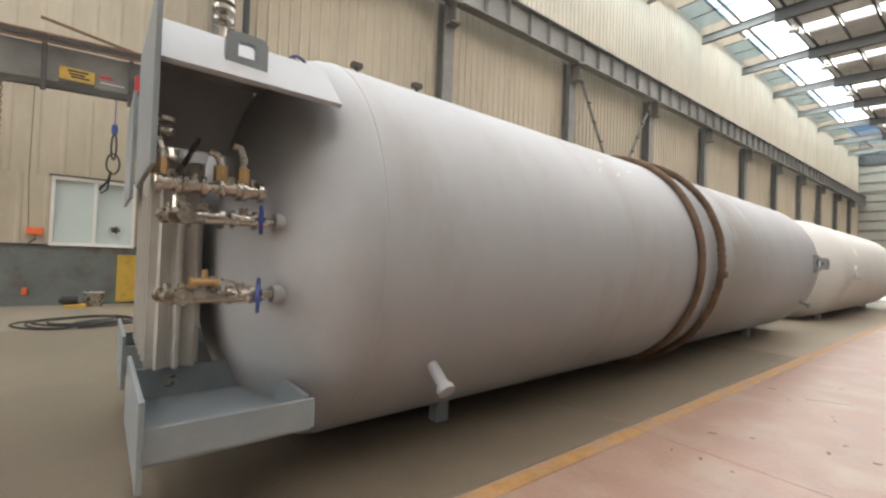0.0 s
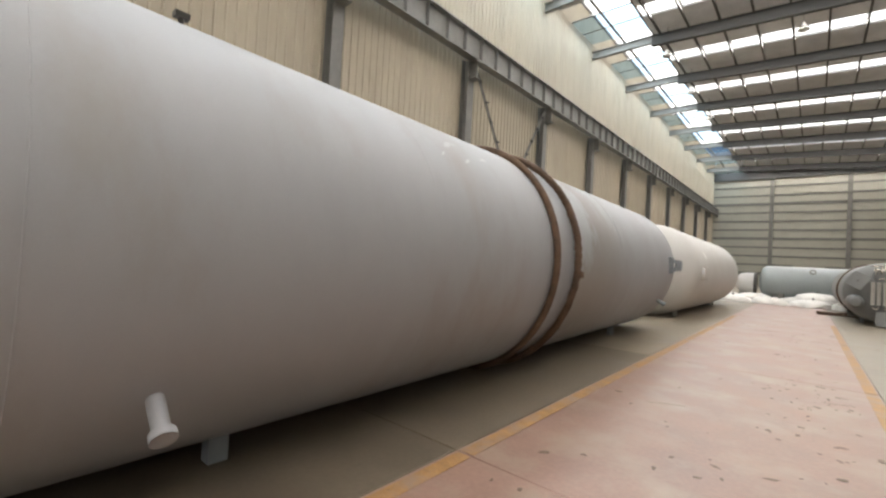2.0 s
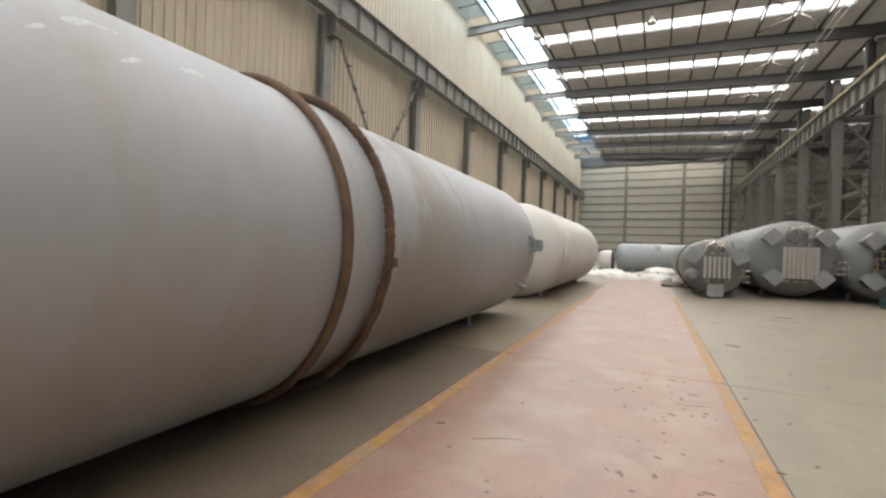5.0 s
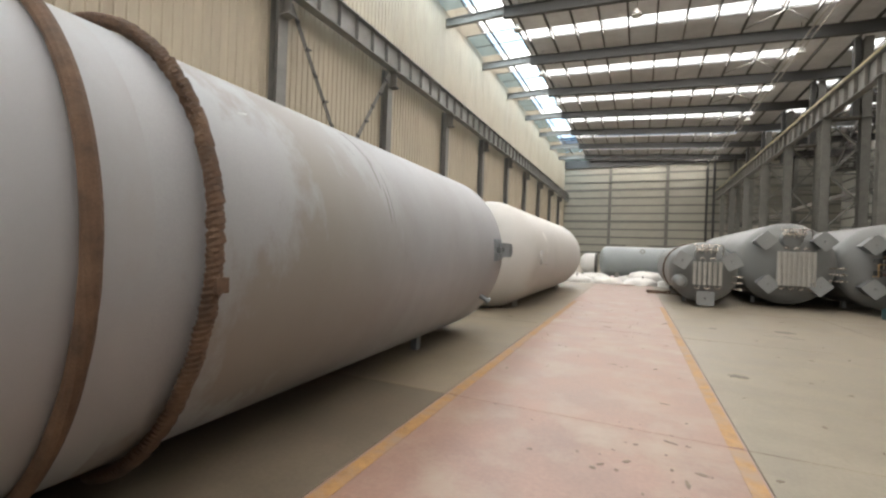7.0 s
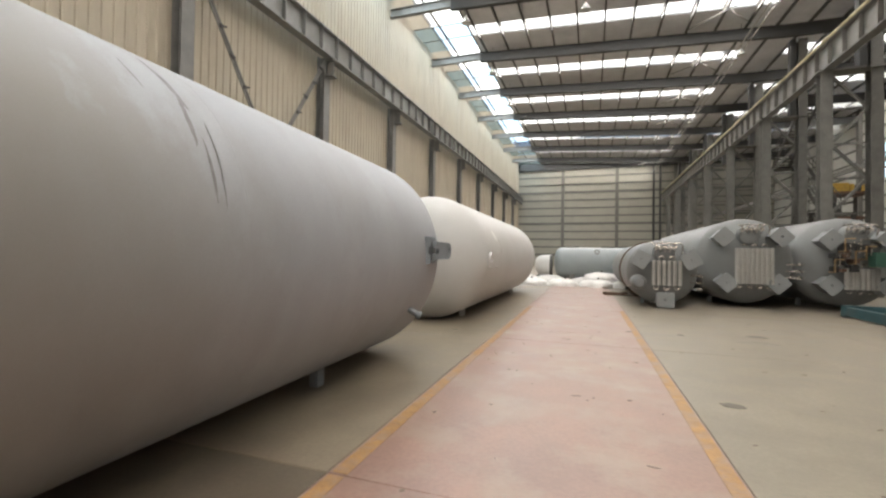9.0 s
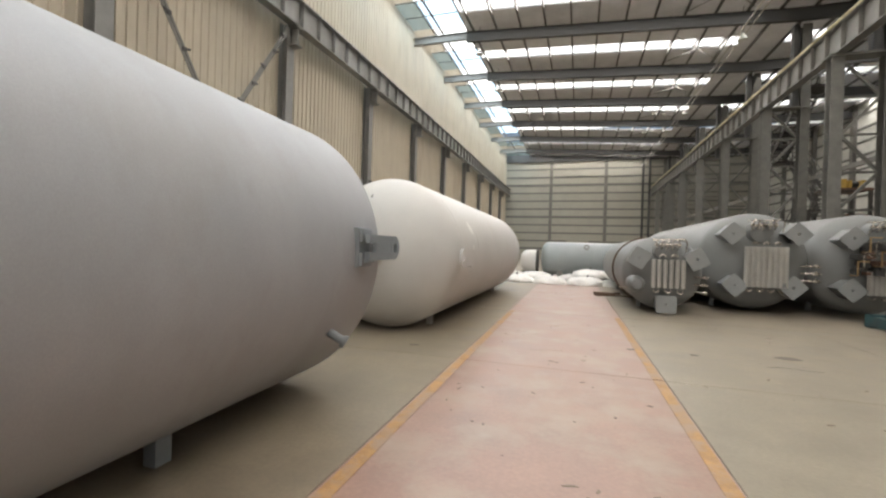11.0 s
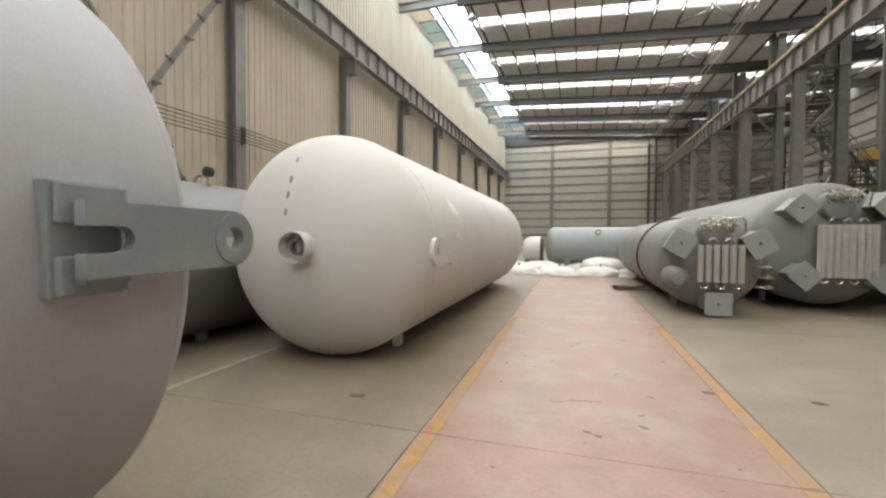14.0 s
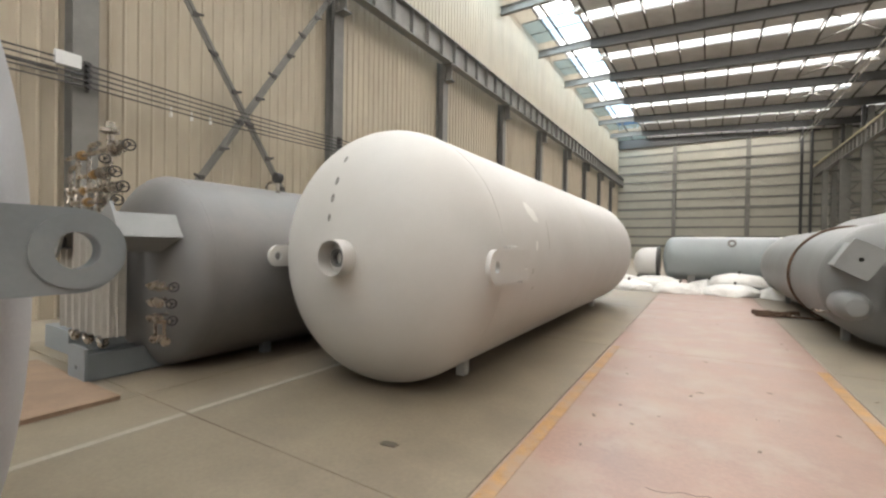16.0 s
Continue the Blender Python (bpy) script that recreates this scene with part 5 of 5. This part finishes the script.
for k, (x, y, z0) in enumerate(((-4.4, 36.2, 0.0), (-3.2, 35.3, 0.0), (-1.3, 35.2, 0.0), (0.5, 35.4, 0.0), (2.3, 35.3, 0.0), (-2.2, 37.0, 0.0), (-0.3, 37.1, 0.0), (1.5, 37.2, 0.0), (3.2, 37.0, 0.0), (0.7, 36.4, 0.34), (-4.0, 37.6, 0.0))):
    sx, sy, h = rnd.uniform(0.9, 1.12), rnd.uniform(0.75, 0.95), rnd.uniform(0.36, 0.5)
    bm = bmesh.new()
    bmesh.ops.create_icosphere(bm, subdivisions=4, radius=1.0)
    for v in bm.verts:
        f = 1 + 0.1 * noise.noise(v.co * 2.0 + Vector((k, 0, 0))) + 0.05 * noise.noise(v.co * 7 + Vector((0, k, 0)))
        v.co = Vector((v.co.x * sx * f, v.co.y * sy * f, max(v.co.z, -0.1) * h * f))
        v.co.z = max(v.co.z, -0.1 * h)
    bmesh.ops.translate(bm, vec=(x + rnd.uniform(-0.15, 0.15), y, z0 + 0.1 * h), verts=bm.verts)
    sack = part("plastic_sack", bm, M["white"], smooth=True)
    tagged(sack, "plump white plastic sack lying on the floor" if not z0 else "plump white plastic sack lying on other sacks", "sack", "white sacks")
    ORG[sack] = Vector((0, 0, 0))
    bm = bmesh.new()
    rod(bm, (x, y - 0.1, z0 + h * 0.95), (x + 0.05, y - 0.12, z0 + h * 1.1 + 0.1), 0.03, 6, 0.05)
    part("tie", bm, M["conduit"], sack, "dark twisted neck tie")

# scrap rope on the floor by the small tank
bm = bmesh.new()
RX, RY = 0.65, 29.9
rnd = random.Random(21)
for k in range(6):
    y0, z0 = RY + 0.09 * k - 0.2, 0.04 + 0.03 * (k % 3)
    tube(bm, [(RX + 0.16 * j + rnd.uniform(-0.05, 0.05), y0 + rnd.uniform(-0.09, 0.09), z0 * (0.7 + 0.5 * rnd.random())) for j in range(4 + k % 3, -1, -1)], 0.032, 6)
tube(bm, [(RX + 0.5, RY, 0.04), (RX + 0.8, RY - 0.15, 0.035), (RX + 1.05, RY - 0.1, 0.035), (RX + 1.4, RY - 0.25, 0.03)], 0.03, 6)
tagged(part("old_rope", bm, M["rope"], smooth=True), "dirty brown rope lying on the floor", "rope")

# ---- window bay things ----
elsewhere = set(scene.objects)
wn1 = thing("window_1", (-14.2, 1.86, 1.5), "white framed sliding window with frosted glass", "window", kind="structure")
solid("window_frame", M["frame_white"], (-14.3, 1.0, 1.5, -14.16, 1.07, 3.25), (-14.3, 2.65, 1.5, -14.16, 2.72, 3.25), (-14.3, 1.07, 1.5, -14.16, 2.65, 1.58), (-14.3, 1.07, 3.17, -14.16, 2.65, 3.25), (-14.3, 1.83, 1.58, -14.16, 1.9, 3.17), parent=wn1)
solid("pane", M["frost"], (-14.25, 1.07, 1.58, -14.235, 1.83, 3.17), parent=wn1)
solid("pane", M["frost"], (-14.27, 1.9, 1.58, -14.255, 2.65, 3.17), parent=wn1)
solid("window_sill", M["conduit"], (-14.25, 0.95, 3.25, -14.14, 2.77, 3.29), parent=wn1)
fan = thing("vent_fan", (-14.22, 2.3, 1.95), "small round vent fan set in a window pane", "fan")
bm = bmesh.new()
ring(bm, (-14.22, 2.3, 1.95), 0.12, 0.025, "x", 24, 6)
part("fan_ring", bm, M["alu"], fan, smooth=True)
bm = bmesh.new()
for k in range(5):
    a = 2 * math.pi * k / 5
    bar(bm, (-14.22, 2.3, 1.95), (-14.22, 2.3 + 0.11 * math.cos(a), 1.95 + 0.11 * math.sin(a)), 0.05, 0.01, up=(1, 0.3, 0))
part("blade", bm, M["conduit"], fan)
for y in (0.75, 2.95):
    ob = thing("junction_box", (-14.1, y, 1.75), "orange plastic junction box with a hanging cable", "junction box", "orange junction boxes")
    solid("case", M["orange"], (-14.2, y - 0.15, 1.75, -14.05, y + 0.15, 1.92), parent=ob, bevel=0.012)
    bm = bmesh.new()
    tube(bm, [(-14.1, y, 1.76), (-14.1, y + 0.02, 1.65), (-14.12, y - 0.06, 1.58), (-14.14, y - 0.1, 1.54)], 0.018, 6)
    part("cable", bm, M["black"], ob)
    bm = bmesh.new()
    tube(bm, [(-14.12, y - 0.12, 1.92), (-14.13, y - 0.16, 3.2), (-14.14, y - 0.14, 6.0)], 0.008, 5)
    part("wire", bm, M["conduit"], ob)
for y, z in ((0.62, 0.28), (2.82, 0.42)):
    bm = bmesh.new()
    box(bm, -14.2, y - 0.05, z, -14.12, y + 0.05, z + 0.16)
    tagged(part("wall_socket", bm, M["orange"], bevel=0.01), "small orange wall socket on the dado", "socket", "wall sockets")
bm = bmesh.new()
box(bm, -14.2, 2.38, 0.05, -14.13, 2.98, 1.3)
tagged(part("yellow_panel", bm, M["yellow"], bevel=0.012), "rusty yellow steel panel leaning on the dado", "panel")
bm = bmesh.new()
box(bm, -12.3, 3.2, 0, -12.22, 3.28, 1.9)
box(bm, -12.36, 3.14, 0, -12.16, 3.34, 0.03)
tagged(part("guard_post", bm, M["orange_post"], bevel=0.004), "slim orange-yellow steel post standing on the floor", "post")
bk = thing("paint_bucket", (-13.7, 1.95, 0), "shiny metal paint bucket on the floor", "bucket")
bm = bmesh.new()
lathe(bm, [(0.0, 0.0), (0.17, 0.0), (0.19, 0.36), (0.2, 0.37), (0.18, 0.37), (0.17, 0.03), (0.0, 0.03)], (-13.7, 1.95, 0.0), 28, "z")
part("pail", bm, M["inox"], bk, smooth=True)
bm = bmesh.new()
ring(bm, (-13.7, 1.95, 0.36), 0.2, 0.012, "z", 28, 6)
part("rim", bm, M["frame_white"], bk, smooth=True)
tool = thing("pump_unit", (-13.5, 1.6, 0), "small yellow and black pump on the floor", "pump")
bm = bmesh.new()
box(bm, -13.6, 1.4, 0.0, -13.35, 1.8, 0.09)
part("base", bm, M["yellow"], tool, bevel=0.015)
bm = bmesh.new()
rod(bm, (-13.48, 1.35, 0.2), (-13.48, 1.65, 0.2), 0.11, 18)
rod(bm, (-13.48, 1.3, 0.2), (-13.48, 1.36, 0.2), 0.06, 14)
part("motor", bm, M["black"], tool, smooth=True)
bm = bmesh.new()
pts = []
rnd = random.Random(2)
for k in range(150):
    a = 2 * math.pi * k / 30
    q = 1 - 0.11 * (k // 30) + 0.09 * math.sin(a * 1.37 + k / 17)
    pts.append((-10.8 + 0.75 * q * math.cos(a) + 0.08 * (k // 30), 1.85 + 0.9 * q * math.sin(a), 0.025 + 0.022 * (k // 30) + 0.01 * math.sin(a * 3)))
tube(bm, pts, 0.018, 7)
tagged(part("hose_coil", bm, M["black"], smooth=True), "coiled black rubber hose on the floor", "hose")
bm = bmesh.new()
box(bm, -8.3, 3.0, 0, -7.9, 3.5, 0.12)
tagged(part("steel_block", bm, M["tank_far"], bevel=0.015), "grey steel block on the floor", "block")

for ob in set(scene.objects) - elsewhere:
    if ob.parent is None:
        ob.location.y += 0.25

# jib hoist with chain and sling
jb = thing("jib_hoist", (-9.0, 2.0, 4.6), "dark steel jib beam with a hoist, nameplates and rods", "hoist")
for z, h in ((4.24, 0.1), (4.98, 0.1)):
    bm = bmesh.new()
    bar(bm, (-9.0, -6, z - 0.35), (-9.0, 4.35, z + 0.035), 0.12, h)
    part("chord", bm, M["conduit"], jb)
bm = bmesh.new()
bar(bm, (-9.03, -6, 4.12 + 0.13), (-9.03, 3.4, 4.6), 0.04, 0.55)
part("web", bm, M["column"], jb)
solid("wall_bracket", M["conduit"], (-9.82, 4.32, 4.1, -8.9, 4.68, 5.15), parent=jb)
for y in (-1.0, 0.4, 1.5, 2.6):
    bm = bmesh.new()
    bar(bm, (-8.9, y, 4.05), (-8.9, y, 4.95), 0.06, 0.08)
    part("post", bm, M["conduit"], jb)
for dz in (0.12, 0.25):
    bm = bmesh.new()
    bar(bm, (-8.85, -5, 4.4 + dz), (-8.85, 3.3, 4.75 + dz), 0.03, 0.03)
    part("rod", bm, M["rust"], jb)
solid("nameplate", M["yellow"], (-8.98, 1.68, 4.3, -8.94, 2.12, 4.5), parent=jb, label="yellow nameplate")
for yb, zb, wb3 in ((1.78, 4.44, 0.26), (1.8, 4.39, 0.2), (1.82, 4.345, 0.24)):
    solid("nameplate_bar", M["black"], (-8.94, yb, zb, -8.935, yb + wb3, zb + 0.028), parent=jb)
solid("nameplate_foot", M["conduit"], (-8.98, 1.68, 4.24, -8.942, 2.12, 4.298), parent=jb)
solid("maker_plate", M["column"], (-8.98, 2.15, 4.26, -8.945, 2.6, 4.5), parent=jb, label="grey plate with a faded red band")
solid("maker_band", M["red"], (-8.945, 2.17, 4.43, -8.94, 2.36, 4.48), parent=jb)
solid("maker_line", M["lamp_white"], (-8.945, 2.2, 4.36, -8.94, 2.52, 4.372), parent=jb)
solid("nameplate", M["red"], (-8.98, 2.66, 4.3, -8.9, 2.8, 4.6), parent=jb, label="red marker plate")
bm = bmesh.new()
bar(bm, (-9.2, 1.4, 5.3), (-9.2, 3.6, 4.95), 0.04, 0.04)
part("stay", bm, M["rust"], jb)
ch = thing("chain", (-9.0, 1.02, 4.1), "rusty hanging lifting chain", "chain")
for k in range(46):
    bm = bmesh.new()
    z = 4.1 - 0.06 * k
    pts = [(0.0, 0.022 * math.cos(2 * math.pi * j / 10), 0.042 * math.sin(2 * math.pi * j / 10)) for j in range(10)]
    if k % 2:
        pts = [(b, a, c) for a, b, c in pts]
    tube(bm, [(-9.0 + a, 1.02 + b, z + c) for a, b, c in pts], 0.009, 5, closed=True)
    part("chain_link", bm, M["rust"], ch)
sl = thing("wire_sling", (-9.0, 2.42, 4.2), "black wire rope sling hanging from a blue hook", "sling")
bm = bmesh.new()
lathe(bm, [(0.0, 0.1), (0.04, 0.08), (0.05, 0.0), (0.04, -0.08), (0.0, -0.1)], (-9.0, 2.42, 3.62), 12, "z")
rod(bm, (-9.0, 2.42, 3.7), (-9.0, 2.42, 4.25), 0.008)
part("hook_block", bm, M["blue"], sl, smooth=True)
bm = bmesh.new()
for z0, z1, w in ((3.54, 3.1, 0.035), (3.2, 2.85, 0.09)):
    tube(bm, [(-9.0, 2.42 + w * math.cos(2 * math.pi * j / 20), (z0 + z1) / 2 + (z0 - z1) / 2 * math.sin(2 * math.pi * j / 20)) for j in range(20)], 0.016, 6, closed=True)
tube(bm, [(-9.0, 2.4, 2.9), (-9.0, 2.36, 2.72), (-9.0, 2.26, 2.58), (-9.0, 2.28, 2.5), (-9.0, 2.36, 2.58), (-9.0, 2.38, 2.74), (-9.0, 2.4, 2.9)], 0.016, 6)
part("wire_loop", bm, M["black"], sl, smooth=True)

# pipe column with black riser behind the near tank
rp = thing("black_riser", (-9.6, 4.6, 0), "black riser pipe with clamps beside a column", "pipe")
bm = bmesh.new()
rod(bm, (-9.65, 4.55, 0), (-9.65, 4.55, 14), 0.07, 12)
part("riser", bm, M["black"], rp, smooth=True)
for z in (5.4, 7.6):
    bm = bmesh.new()
    rod(bm, (-9.65, 4.55, z), (-9.65, 4.55, z + 0.14), 0.12, 12)
    part("coupling", bm, M["black"], rp, smooth=True)

for ob in (jb, ch, sl, rp):
    ob.matrix_world = Matrix.Translation((0.19, 2.73, 1.55)) @ Matrix.Scale(1.235, 4) @ Matrix.Translation((-0.28, -2.63, -1.62)) @ ob.matrix_basis

# rust-brown plates by the wall
for x0, y0, x1, y1, z in ((-8.6, 15.4, -6.02, 17.9, 0.0), (-11.2, 15.0, -8.75, 17.2, 0.0)):
    bm = bmesh.new()
    box(bm, x0, y0, z, x1, y1, z + 0.05)
    tagged(part("steel_sheet", bm, M["wood"], bevel=0.004), "rust-brown steel sheet lying on the floor", "sheet", "steel sheets")

# scuffs, chips and oil on the floor
rnd = random.Random(11)
marks = thing("floor_marks", (0, 12, 0), "dark chips, scuffs and oil marks on the floor", "floor marks", kind="stuff")
bm = bmesh.new()
for k in range(290):
    x = rnd.uniform(-1.7, 6.0) if k % 3 else rnd.uniform(-1.6, 0.8)
    y = rnd.uniform(4, 30)
    if k > 180:
        x, y = rnd.gauss(0.35, 0.35), rnd.uniform(4.5, 12.5)
    s = rnd.uniform(0.006, 0.022) * (1.2 if k % 9 == 0 else 1)
    n = 9
    ang = rnd.uniform(0, 6.28)
    st_ = rnd.uniform(1.0, 3.0)
    pts = []
    for j in range(n):
        a = 2 * math.pi * j / n
        q = s * rnd.uniform(0.6, 1.25)
        u, v = q * st_ * math.cos(a), q * math.sin(a)
        pts.append((x + u * math.cos(ang) - v * math.sin(ang), y + u * math.sin(ang) + v * math.cos(ang)))
    plate(bm, pts, 0.003, Matrix.Translation((0, 0, 0.0015)))
part("scuffs", bm, M["grime"], marks)
bm = bmesh.new()
for x, y, s in ((3.39, 20.4, 0.15), (0.83, 20.0, 0.05), (1.86, 20.0, 0.05), (1.5, 15.2, 0.1), (-2.9, 18.7, 0.06)):
    plate(bm, [(x + s * 1.5 * math.cos(2 * math.pi * j / 14) * rnd.uniform(0.7, 1.1), y + s * math.sin(2 * math.pi * j / 14) * rnd.uniform(0.7, 1.1)) for j in range(14)], 0.004, Matrix.Translation((0, 0, 0.002)))
part("oil_marks", bm, M["oil"], marks)
bm = bmesh.new()
for x, y, ang, n in ((-1.2, 9.3, 0.5, 6), (-0.9, 19.2, 0.2, 8), (2.8, 19.6, 0.1, 9), (0.4, 11.2, 0.2, 5)):
    px, py = x, y
    for k in range(n):
        a2 = ang + rnd.uniform(-0.55, 0.55)
        l = rnd.uniform(0.04, 0.11)
        qx, qy = px + l * math.cos(a2), py + l * math.sin(a2)
        bar(bm, (px, py, 0.0015), (qx, qy, 0.0015), rnd.uniform(0.001, 0.002), 0.003)
        px, py = qx, qy
part("cracks", bm, M["dark_joint"], marks)
